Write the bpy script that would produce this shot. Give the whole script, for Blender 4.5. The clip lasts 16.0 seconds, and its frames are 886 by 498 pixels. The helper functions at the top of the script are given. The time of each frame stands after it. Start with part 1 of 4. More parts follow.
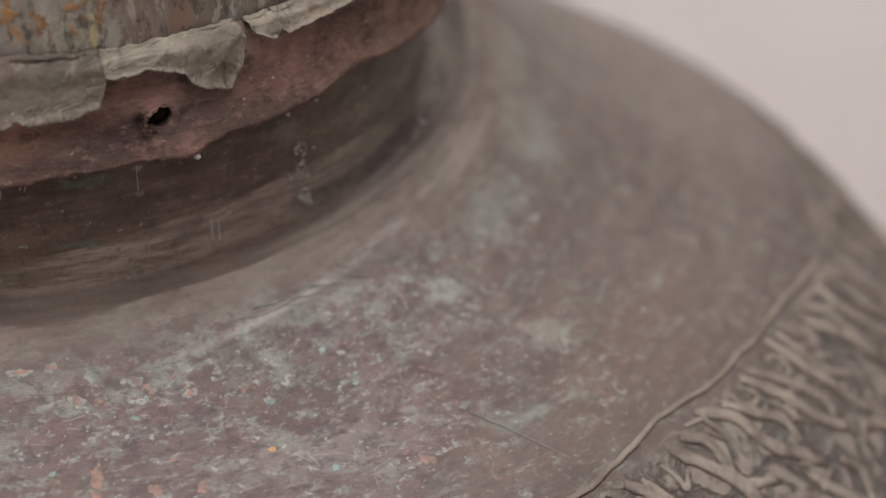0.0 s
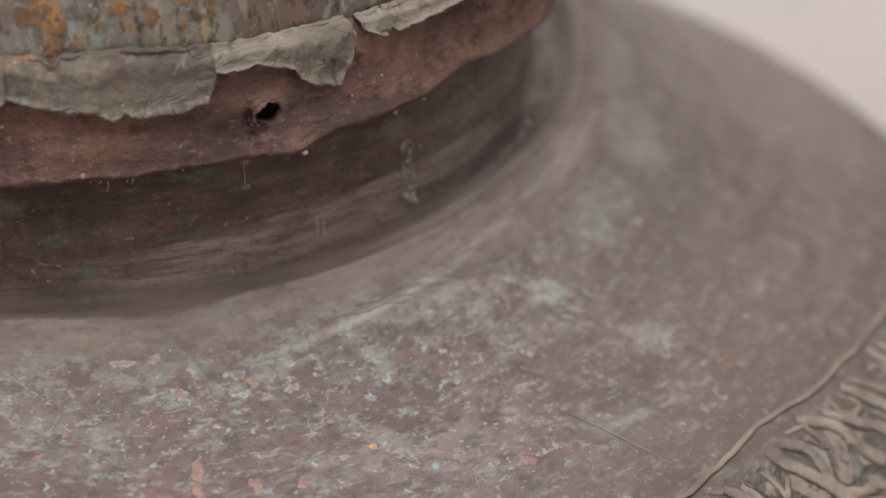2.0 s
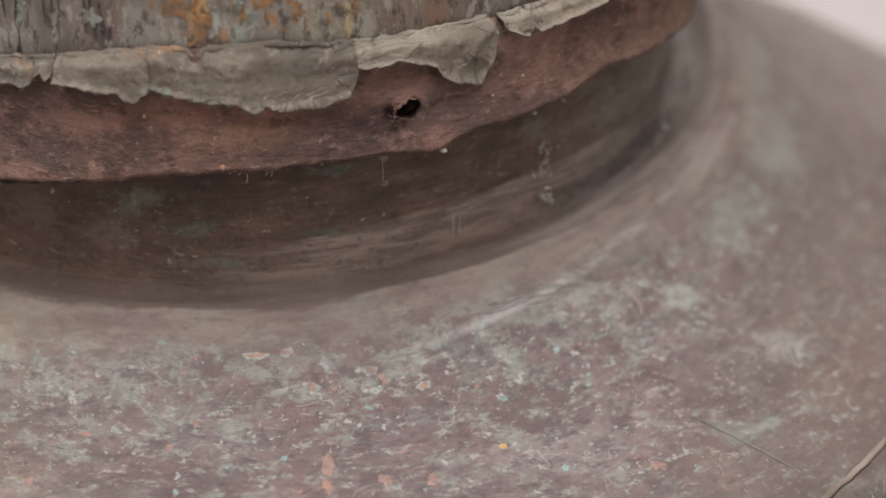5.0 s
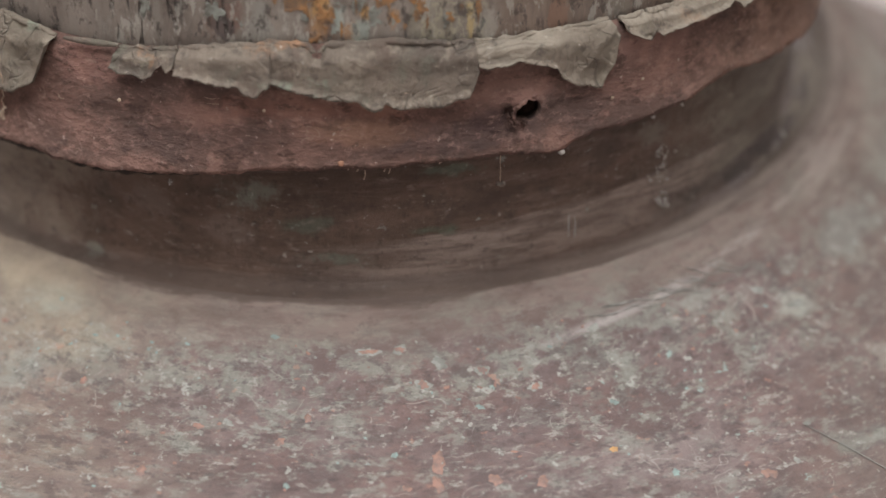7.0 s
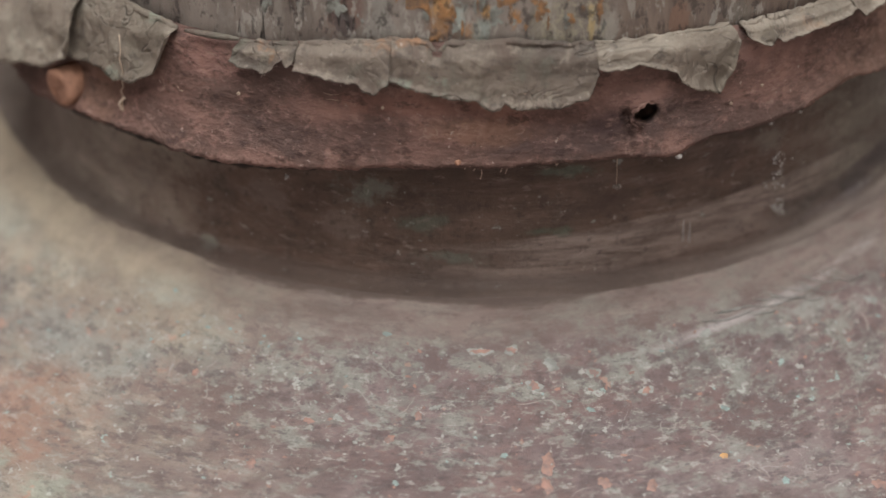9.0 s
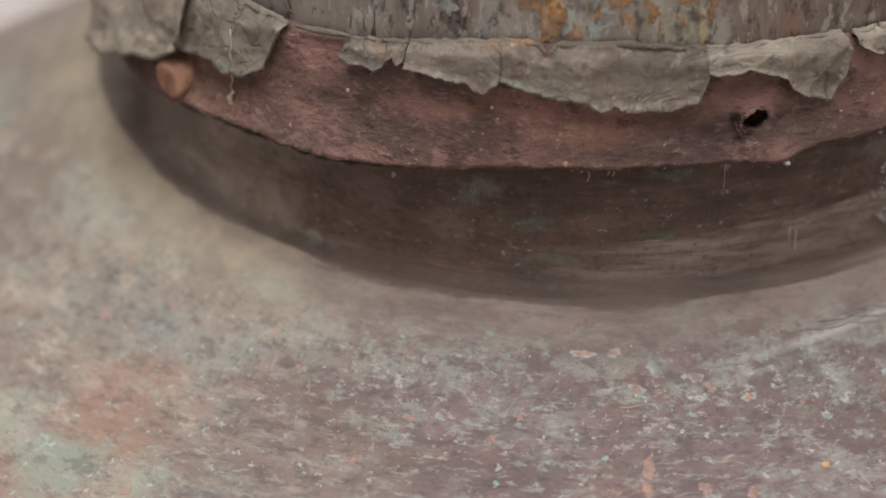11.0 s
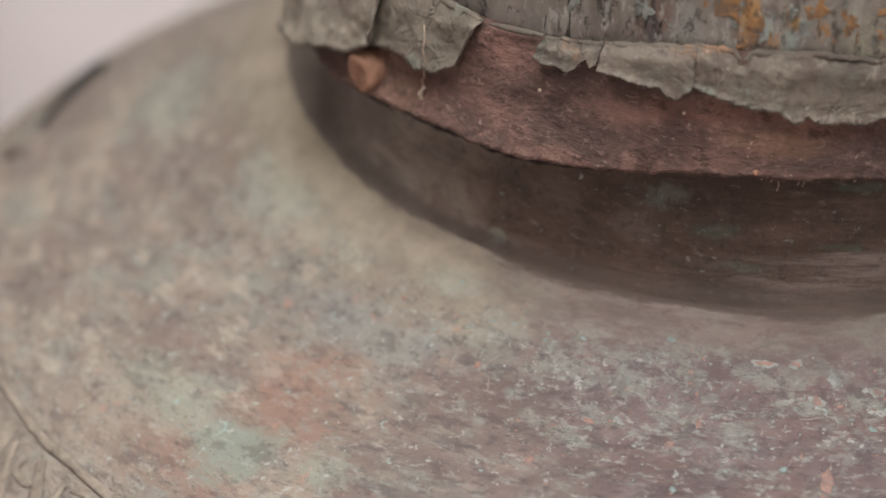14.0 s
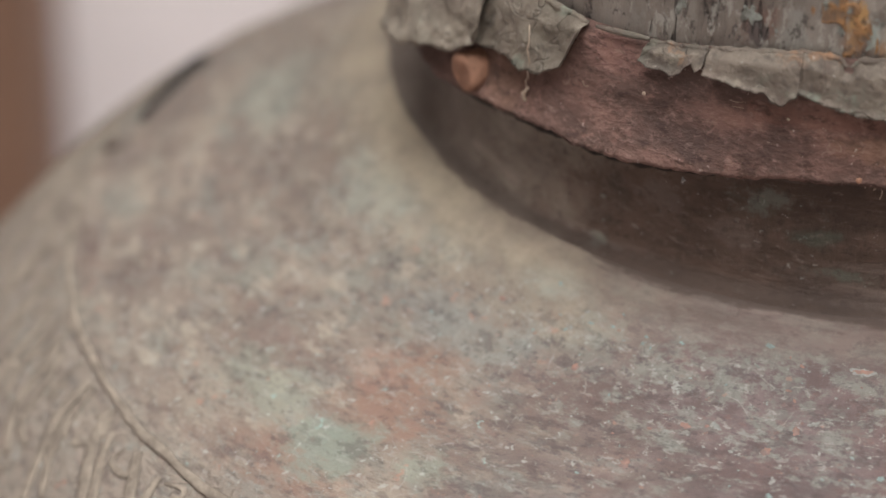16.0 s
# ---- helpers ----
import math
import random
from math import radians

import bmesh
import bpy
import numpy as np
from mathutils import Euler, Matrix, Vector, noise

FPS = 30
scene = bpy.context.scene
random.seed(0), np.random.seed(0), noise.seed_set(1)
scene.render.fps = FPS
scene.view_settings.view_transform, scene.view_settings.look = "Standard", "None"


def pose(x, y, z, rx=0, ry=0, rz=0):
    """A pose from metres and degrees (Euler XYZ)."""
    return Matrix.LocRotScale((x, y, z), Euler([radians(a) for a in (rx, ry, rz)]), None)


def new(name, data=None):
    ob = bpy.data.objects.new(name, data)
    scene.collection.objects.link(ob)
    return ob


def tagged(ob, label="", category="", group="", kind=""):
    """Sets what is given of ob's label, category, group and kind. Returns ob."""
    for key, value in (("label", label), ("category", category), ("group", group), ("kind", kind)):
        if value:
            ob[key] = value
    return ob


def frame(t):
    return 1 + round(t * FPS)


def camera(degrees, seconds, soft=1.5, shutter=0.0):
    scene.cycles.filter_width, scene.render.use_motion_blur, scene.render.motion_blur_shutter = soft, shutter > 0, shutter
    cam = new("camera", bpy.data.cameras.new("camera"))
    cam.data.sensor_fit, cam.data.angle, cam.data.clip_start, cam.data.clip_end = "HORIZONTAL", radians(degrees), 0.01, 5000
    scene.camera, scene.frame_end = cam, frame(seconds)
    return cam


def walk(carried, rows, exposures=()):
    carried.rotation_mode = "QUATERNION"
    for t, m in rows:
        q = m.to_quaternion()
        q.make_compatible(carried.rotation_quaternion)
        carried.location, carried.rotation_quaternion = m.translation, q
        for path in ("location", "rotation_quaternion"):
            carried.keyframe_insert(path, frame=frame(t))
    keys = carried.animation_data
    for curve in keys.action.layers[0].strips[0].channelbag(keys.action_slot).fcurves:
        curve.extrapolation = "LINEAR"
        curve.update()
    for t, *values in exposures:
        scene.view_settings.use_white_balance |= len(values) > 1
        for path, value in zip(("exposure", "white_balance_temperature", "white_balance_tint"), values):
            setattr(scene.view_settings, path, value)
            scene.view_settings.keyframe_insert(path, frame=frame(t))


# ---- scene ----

# All lengths of the vessel are in radii of its neck; U is that radius in metres.
U = 0.15
FLOOR = -6.9 * U

# ---- camera: a panning head whose axis leans 8 degrees, the lens in front of that axis ----
cam = camera(16.77, 16.0, soft=1.6)
cam.data.dof.use_dof = True
cam.data.dof.focus_distance = 5.45 * U
cam.data.dof.aperture_fstop = 5.2
PAN = [
    (0.0, -8.724),
    (0.5, -8.220),
    (1.0, -7.720),
    (1.5, -7.154),
    (2.0, -6.652),
    (2.5, -6.229),
    (3.0, -5.880),
    (3.5, -5.455),
    (4.0, -4.990),
    (6.5, -2.249),
    (7.0, -1.684),
    (7.5, -1.184),
    (8.0, -0.505),
    (8.5, 0.000),
    (9.0, 0.578),
    (11.5, 3.302),
    (12.0, 3.991),
    (12.5, 4.513),
    (13.0, 5.200),
    (13.5, 5.750),
    (14.0, 6.320),
    (14.5, 6.884),
    (15.0, 7.346),
    (15.5, 7.821),
    (16.0, 8.304),
]
HEAD = pose(0, 0, 0, 8, 0, 0) @ pose(-0.0057 * U, -6.4046 * U, 0)
walk(cam, [(t, HEAD @ pose(0, 0, 0, 0, 0, a) @ pose(0, 1.1118 * U, 3.3388 * U, 90 - 40.383)) for t, a in PAN],
     exposures=[(0.0, -0.20), (2.0, -0.08), (4.0, 0.07), (7.0, 0.05), (12.0, 0.0), (16.0, -0.03)])

# ---- light: a skylight in the ceiling, sky above it ----
world = bpy.data.worlds.new("world")
scene.world = world
world.use_nodes = True
sky = world.node_tree.nodes.new("ShaderNodeTexSky")
sky.sky_type, sky.sun_disc, sky.sun_elevation, sky.sun_rotation = "NISHITA", False, radians(50), radians(30)
world.node_tree.links.new(sky.outputs[0], world.node_tree.nodes["Background"].inputs[0])
world.node_tree.nodes["Background"].inputs[1].default_value = 0.10


def area_lamp(name, x, y, z, sx, sy, watts, rot, colour):
    d = bpy.data.lights.new(name, "AREA")
    d.shape, d.size, d.size_y, d.energy, d.color = "RECTANGLE", sx, sy, watts, colour
    ob = new(name, d)
    ob.matrix_world = pose(x, y, z, *rot)
    return ob


SKY_X, SKY_Y, SKY_SX, SKY_SY, CEIL = -0.05, -0.48, 1.6, 1.7, 1.75
area_lamp("skylight_lamp", SKY_X, SKY_Y, CEIL + 0.05, SKY_SX, SKY_SY, 90, (0, 0, 0), (0.962, 0.968, 0.968))


# ---- materials ----
class Nodes:
    """A short way to write node trees."""

    def __init__(self, name, rough=0.7, metal=0.0, spec=0.4):
        self.mat = bpy.data.materials.new(name)
        self.mat.use_nodes = True
        self.t = self.mat.node_tree
        self.b = self.t.nodes["Principled BSDF"]
        self.b.inputs["Roughness"].default_value = rough
        self.b.inputs["Metallic"].default_value = metal
        self.b.inputs["Specular IOR Level"].default_value = spec
        self.obj = self.t.nodes.new("ShaderNodeTexCoord").outputs["Object"]

    def put(self, socket, v):
        if isinstance(v, bpy.types.NodeSocket):
            self.t.links.new(v, socket)
        elif isinstance(v, tuple) and len(v) == 3 and socket.type == "RGBA":
            socket.default_value = (*v, 1)
        else:
            socket.default_value = v

    def math(self, op, a, b=0.0, c=None):
        n = self.t.nodes.new("ShaderNodeMath")
        n.operation = op
        self.put(n.inputs[0], a)
        self.put(n.inputs[1], b)
        if c is not None:
            self.put(n.inputs[2], c)
        return n.outputs[0]

    def xyz(self, v):
        n = self.t.nodes.new("ShaderNodeSeparateXYZ")
        self.put(n.inputs[0], v)
        return n.outputs[0], n.outputs[1], n.outputs[2]

    def join(self, x, y, z):
        n = self.t.nodes.new("ShaderNodeCombineXYZ")
        for s, v in zip(n.inputs, (x, y, z)):
            self.put(s, v)
        return n.outputs[0]

    def polar(self, ka=1.0, kr=1.0, kz=1.0):
        """Arc length round the neck, distance from its axis and height, each scaled."""
        x, y, z = self.xyz(self.obj)
        ang = self.math("ARCTAN2", x, self.math("MULTIPLY", y, -1.0))
        rad = self.math("SQRT", self.math("ADD", self.math("MULTIPLY", x, x), self.math("MULTIPLY", y, y)))
        return self.join(self.math("MULTIPLY", ang, U * ka), self.math("MULTIPLY", rad, kr), self.math("MULTIPLY", z, kz))

    def noise(self, scale, detail=6.0, rough=0.6, vec=None, warp=0.0):
        n = self.t.nodes.new("ShaderNodeTexNoise")
        self.put(n.inputs["Vector"], vec or self.obj)
        n.inputs["Scale"].default_value = scale
        n.inputs["Detail"].default_value = detail
        n.inputs["Roughness"].default_value = rough
        n.inputs["Distortion"].default_value = warp
        return n.outputs["Fac"]

    def cells(self, scale, vec=None, feature="F1", jitter=1.0):
        n = self.t.nodes.new("ShaderNodeTexVoronoi")
        n.feature = feature
        self.put(n.inputs["Vector"], vec or self.obj)
        n.inputs["Scale"].default_value = scale
        n.inputs["Randomness"].default_value = jitter
        return n.outputs["Distance"], n.outputs["Color"] if feature == "F1" else None

    def step(self, v, lo, hi):
        n = self.t.nodes.new("ShaderNodeMapRange")
        n.interpolation_type = "SMOOTHSTEP"
        self.put(n.inputs[0], v)
        n.inputs[1].default_value, n.inputs[2].default_value = lo, hi
        return n.outputs[0]

    def mix(self, f, a, b, kind="MIX"):
        n = self.t.nodes.new("ShaderNodeMix")
        n.data_type, n.blend_type = "RGBA", kind
        self.put(n.inputs[0], f)
        self.put(n.inputs[6], a)
        self.put(n.inputs[7], b)
        return n.outputs[2]

    def done(self, colour, heights=(), rough=None):
        """heights: (value, depth in metres), summed into one relief."""
        self.put(self.b.inputs["Base Color"], colour)
        if rough is not None:
            self.put(self.b.inputs["Roughness"], rough)
        if heights:
            s = None
            for v, d in heights:
                h = self.math("MULTIPLY", v, d)
                s = h if s is None else self.math("ADD", s, h)
            n = self.t.nodes.new("ShaderNodeBump")
            n.inputs["Distance"].default_value = 1.0
            self.put(n.inputs["Height"], s)
            self.t.links.new(n.outputs[0], self.b.inputs["Normal"])
        return self.mat


def patina_copper():
    n = Nodes("patinated_copper", 0.55, 0.0, 0.4)
    x, y, z = n.xyz(n.obj)
    ang = n.math("ARCTAN2", x, n.math("MULTIPLY", y, -1.0))
    rad = n.math("SQRT", n.math("ADD", n.math("MULTIPLY", x, x), n.math("MULTIPLY", y, y)))
    swirl = n.polar(0.25, 1.0, 1.0)
    dash = n.polar(0.80, 1.0, 1.0)

    def moved(k):
        return n.join(n.math("ADD", x, k), n.math("ADD", y, k * 1.7), z)

    def dashes(k):
        ax, ar, az = n.xyz(dash)
        return n.join(n.math("ADD", ax, k), ar, az)

    def much(f, k):
        return n.math("MULTIPLY", f, k)

    broad = n.noise(9.0, 4, 0.55)
    mid = n.noise(60.0, 9, 0.70, warp=0.3)
    fine = n.noise(420.0, 6, 0.72)
    streak = n.noise(190.0, 8, 0.72, swirl)
    grain = n.noise(260.0, 8, 0.74, dashes(6.0))
    warp = n.noise(48.0, 10, 0.74, moved(41.0))
    wide = n.noise(15.0, 5, 0.6, moved(43.0))
    edge = n.math("ADD", n.math("MULTIPLY", n.math("SUBTRACT", warp, 0.5), 3.6), n.math("MULTIPLY", n.math("SUBTRACT", grain, 0.5), 2.6))
    side = n.math("ADD", x, n.math("MULTIPLY", n.math("SUBTRACT", broad, 0.5), 0.20))

    def spot(deg, rho, hu, hv):
        """A ragged stain: its place on the shoulder and its half sizes in neck radii."""
        u = n.math("MULTIPLY", n.math("SUBTRACT", ang, radians(deg)), rho / hu)
        v = n.math("DIVIDE", n.math("SUBTRACT", rad, rho * U), hv * U)
        far = n.math("SQRT", n.math("ADD", n.math("MULTIPLY", u, u), n.math("MULTIPLY", v, v)))
        return n.step(n.math("ADD", far, edge), 1.35, 0.45)

    # mauve brown ground, mottled at several sizes
    col = n.mix(n.step(mid, 0.38, 0.62), (0.082, 0.054, 0.049), (0.138, 0.100, 0.093))
    col = n.mix(much(n.step(n.noise(120.0, 9, 0.72, dashes(3.0)), 0.47, 0.60), 0.55), col, (0.084, 0.056, 0.052))
    col = n.mix(much(n.step(n.noise(32.0, 9, 0.72, moved(3.0)), 0.48, 0.60), 0.6), col, (0.130, 0.078, 0.068))
    col = n.mix(much(n.step(streak, 0.50, 0.64), 0.35), col, (0.088, 0.068, 0.065))
    # greenish grey corrosion: a broad ring under the hollow, thinner further down
    ring = n.step(n.math("ADD", rad, n.math("MULTIPLY", n.math("SUBTRACT", wide, 0.5), 0.09)), 0.212, 0.176)
    lift = n.math("ADD", n.math("MULTIPLY", n.math("SUBTRACT", ring, 0.5), 0.085), n.math("MULTIPLY", n.math("SUBTRACT", wide, 0.5), 0.20))
    green = n.step(n.math("ADD", n.noise(135.0, 10, 0.76, dashes(1.0)), lift), 0.49, 0.60)
    tone = n.mix(n.step(n.noise(90.0, 8, 0.72, moved(12.0)), 0.42, 0.58), (0.120, 0.113, 0.098), (0.182, 0.186, 0.158))
    col = n.mix(much(green, 0.68), col, tone)
    # dusty, yellower half of the shoulder, in large soft drifts
    dusty = n.step(side, -0.040, -0.150)
    tan = n.mix(n.step(n.noise(30.0, 9, 0.70, dashes(5.0), 0.3), 0.38, 0.62), (0.146, 0.114, 0.090), (0.270, 0.228, 0.174))
    tan = n.mix(much(n.step(n.noise(62.0, 9, 0.72, dashes(15.0)), 0.50, 0.62), 0.7), tan, (0.170, 0.118, 0.092))
    tan = n.mix(much(n.step(n.noise(46.0, 9, 0.72, dashes(25.0)), 0.50, 0.62), 0.65), tan, (0.168, 0.178, 0.146))
    tan = n.mix(much(n.step(n.noise(110.0, 8, 0.72, dashes(35.0)), 0.53, 0.62), 0.75), tan, (0.335, 0.292, 0.222))
    tan = n.mix(much(n.step(n.noise(85.0, 8, 0.72, dashes(45.0)), 0.54, 0.63), 0.60), tan, (0.108, 0.084, 0.068))
    col = n.mix(much(dusty, 0.74), col, tan)
    # plainer brown half, greyer and paler again towards the back
    plain = n.step(side, 0.085, 0.165)
    brown = n.mix(n.step(n.noise(24.0, 9, 0.70, swirl), 0.36, 0.64), (0.058, 0.039, 0.031), (0.112, 0.081, 0.066))
    brown = n.mix(much(n.step(n.noise(70.0, 9, 0.72, swirl), 0.48, 0.62), 0.5), brown, (0.122, 0.097, 0.081))
    back = n.step(n.math("ADD", y, n.math("MULTIPLY", n.math("SUBTRACT", wide, 0.5), 0.10)), -0.050, 0.060)
    brown = n.mix(much(back, 0.70), brown, n.mix(n.step(streak, 0.4, 0.6), (0.155, 0.124, 0.104), (0.222, 0.184, 0.156)))
    col = n.mix(much(plain, 0.84), col, brown)
    # stains with a shape of their own
    for deg, rho, hu, hv, k, tint in ((-35.5, 1.46, 0.10, 0.17, 0.70, (0.195, 0.108, 0.076)), (-37.0, 1.67, 0.14, 0.07, 0.60, (0.195, 0.108, 0.078)),
                                      (-38.8, 1.42, 0.07, 0.06, 0.45, (0.210, 0.125, 0.095)), (-36.0, 1.61, 0.09, 0.07, 0.75, (0.165, 0.200, 0.160)),
                                      (-44.7, 1.58, 0.13, 0.07, 0.60, (0.205, 0.218, 0.168)), (-29.2, 1.58, 0.05, 0.05, 0.60, (0.190, 0.212, 0.165)),
                                      (-87.0, 1.30, 0.20, 0.10, 0.40, (0.225, 0.255, 0.210)), (-58.0, 1.16, 0.13, 0.06, 0.60, (0.230, 0.255, 0.215)),
                                      (-30.2, 1.105, 0.07, 0.026, 0.70, (0.215, 0.250, 0.215)), (-23.5, 1.31, 0.10, 0.055, 0.60, (0.092, 0.058, 0.050)),
                                      (-36.5, 1.26, 0.16, 0.060, 0.60, (0.175, 0.178, 0.158)), (-17.5, 1.082, 0.09, 0.020, 0.60, (0.112, 0.082, 0.070)),
                                      (9.5, 1.31, 0.22, 0.060, 0.40, (0.092, 0.064, 0.062)), (23.0, 1.46, 0.18, 0.080, 0.40, (0.185, 0.150, 0.142)),
                                      (69.5, 1.167, 0.16, 0.050, 0.60, (0.180, 0.186, 0.155)), (84.0, 1.10, 0.22, 0.040, 0.60, (0.215, 0.215, 0.180)),
                                      (55.0, 1.185, 0.12, 0.040, 0.55, (0.160, 0.165, 0.145)), (68.0, 1.27, 0.18, 0.050, 0.65, (0.088, 0.066, 0.056)),
                                      (55.7, 1.32, 0.16, 0.060, 0.55, (0.098, 0.072, 0.064)), (49.8, 1.57, 0.28, 0.120, 0.60, (0.100, 0.066, 0.054)),
                                      (45.0, 1.43, 0.05, 0.050, 0.55, (0.195, 0.175, 0.150)), (36.4, 1.547, 0.06, 0.035, 0.55, (0.150, 0.158, 0.135)),
                                      (42.2, 1.238, 0.055, 0.025, 0.75, (0.235, 0.235, 0.200)), (33.0, 1.155, 0.06, 0.018, 0.55, (0.225, 0.230, 0.200))):
        col = n.mix(much(spot(deg, rho, hu, hv), k), col, tint)
    # settled dust in the hollow below the neck, ochre on the yellower half
    hollow = n.math("SUBTRACT", rad, n.math("MULTIPLY", n.math("SUBTRACT", n.noise(30.0, 9, 0.72, swirl), 0.5), 0.05))
    dust = n.mix(n.step(n.noise(150.0, 9, 0.74, swirl), 0.36, 0.64), (0.104, 0.075, 0.062), (0.184, 0.141, 0.119))
    dust = n.mix(much(n.step(n.noise(230.0, 9, 0.76, dashes(57.0)), 0.52, 0.62), 0.60), dust, (0.080, 0.058, 0.048))
    dust = n.mix(much(n.step(n.noise(60.0, 9, 0.74, dashes(51.0)), 0.50, 0.62), 0.45), dust, (0.172, 0.160, 0.132))
    col = n.mix(much(n.step(hollow, 0.175, 0.161), 0.72), col, dust)
    ochre = n.mix(n.step(n.noise(60.0, 9, 0.74, moved(27.0)), 0.38, 0.62), (0.195, 0.160, 0.115), (0.310, 0.262, 0.180))
    col = n.mix(much(n.math("MULTIPLY", n.step(hollow, 0.190, 0.160), n.step(side, -0.06, -0.13)), 0.65), col, ochre)
    # pale rubbed streaks along the turn of the hollow, partly highlights put into colour
    lane = n.math("SUBTRACT", rad, n.math("SUBTRACT", 0.1790, n.math("MULTIPLY", ang, 0.0200)))
    lane = n.math("ADD", lane, n.math("MULTIPLY", n.math("SUBTRACT", n.noise(26.0, 6, 0.6, swirl), 0.5), 0.004))
    rub_glint = n.math("MULTIPLY", n.step(n.math("ABSOLUTE", lane), 0.0024, 0.0002), n.math("MULTIPLY", n.step(ang, 0.22, 0.42), n.step(ang, 1.05, 0.62)))
    col = n.mix(much(n.math("MULTIPLY", rub_glint, n.step(n.noise(150.0, 8, 0.74, swirl), 0.40, 0.60)), 0.66), col, (0.320, 0.286, 0.270))
    lane2 = n.math("SUBTRACT", n.noise(70.0, 4, 0.6, swirl), 0.5)
    rub2 = n.math("MULTIPLY", n.step(lane2, 0.05, 0.13), n.math("MULTIPLY", n.step(rad, 0.180, 0.165), n.step(ang, 0.75, 1.0)))
    col = n.mix(much(rub2, 0.45), col, (0.235, 0.200, 0.176))
    # dark ragged ring on the shoulder round the neck's foot
    foot = n.math("SUBTRACT", rad, n.math("MULTIPLY", n.math("SUBTRACT", n.noise(60.0, 8, 0.72, swirl), 0.5), 0.016))
    foot = n.math("ADD", foot, n.math("MULTIPLY", n.step(ang, 0.20, 0.75), 0.0040))
    col = n.mix(much(n.step(foot, 0.1574, 0.1556), 0.85), col, (0.064, 0.044, 0.035))
    # chased ground of the border: dark in the cut parts, tan on what stands proud
    border = n.step(rad, 0.258, 0.270)
    cut = n.math("ABSOLUTE", n.math("SUBTRACT", n.noise(75.0, 6, 0.62, moved(31.0), 0.8), 0.5))
    ground = n.mix(n.step(cut, 0.015, 0.085), (0.078, 0.064, 0.054), (0.215, 0.176, 0.143))
    ground = n.mix(much(dusty, 0.8), ground, (0.255, 0.212, 0.170))
    col = n.mix(much(border, 0.75), col, ground)
    # scuffs and crusts: ragged dashes that follow the turning of the sheet
    busy = n.math("MULTIPLY", n.step(rad, 0.160, 0.182), n.math("SUBTRACT", 1.0, much(plain, 0.50)))
    calm = n.math("MULTIPLY", busy, n.math("SUBTRACT", 1.0, much(dusty, 0.35)))
    for scale, k, lo, hi, some, tint in ((150.0, 0.4, 0.53, 0.62, 0.50, (0.195, 0.200, 0.172)), (230.0, 1.1, 0.56, 0.64, 0.55, (0.225, 0.236, 0.204)),
                                         (340.0, 2.3, 0.56, 0.64, 0.55, (0.290, 0.280, 0.248)), (190.0, 3.1, 0.52, 0.61, 0.65, (0.058, 0.040, 0.038)),
                                         (400.0, 4.7, 0.54, 0.63, 0.60, (0.048, 0.035, 0.034)), (270.0, 8.7, 0.58, 0.66, 0.40, (0.175, 0.098, 0.080))):
        v = n.step(n.noise(scale, 8, 0.72, dashes(k)), lo, hi)
        col = n.mix(much(n.math("MULTIPLY", v, calm), some), col, tint)
    col = n.mix(much(n.math("MULTIPLY", n.step(n.noise(300.0, 5, 0.62, moved(71.0)), 0.62, 0.68), busy), 0.60), col, (0.320, 0.325, 0.290))
    copper = n.step(n.noise(130.0, 5, 0.62, moved(13.0)), 0.645, 0.70)
    col = n.mix(much(n.math("MULTIPLY", copper, busy), 0.5), col, (0.300, 0.155, 0.110))
    teal = n.step(n.noise(230.0, 5, 0.62, moved(17.0)), 0.66, 0.70)
    col = n.mix(much(n.math("MULTIPLY", teal, busy), 0.6), col, (0.225, 0.320, 0.285))
    # hair scratches: thin level lines of a broad noise
    for k, sc in ((21.0, 55.0), (61.0, 38.0)):
        h = n.math("ABSOLUTE", n.math("SUBTRACT", n.noise(sc, 2, 0.4, moved(k), 0.6), 0.5))
        hair = n.math("MULTIPLY", n.step(h, 0.006, 0.001), n.step(n.noise(60.0, 7, 0.7, moved(k + 1.3)), 0.52, 0.60))
        col = n.mix(much(n.math("MULTIPLY", hair, n.step(rad, 0.160, 0.182)), 0.42), col, (0.31, 0.295, 0.265))
    rough = n.math("ADD", n.math("ADD", 0.40, much(mid, 0.35)), much(n.step(rad, 0.178, 0.160), 0.28))
    chased = n.math("MULTIPLY", n.math("MULTIPLY", border, n.math("SUBTRACT", 1.0, much(dusty, 0.75))), n.step(cut, 0.0, 0.10))
    return n.done(col, ((mid, 0.0014), (fine, 0.0004), (streak, 0.0005), (grain, 0.0006), (chased, 0.0016)), rough)


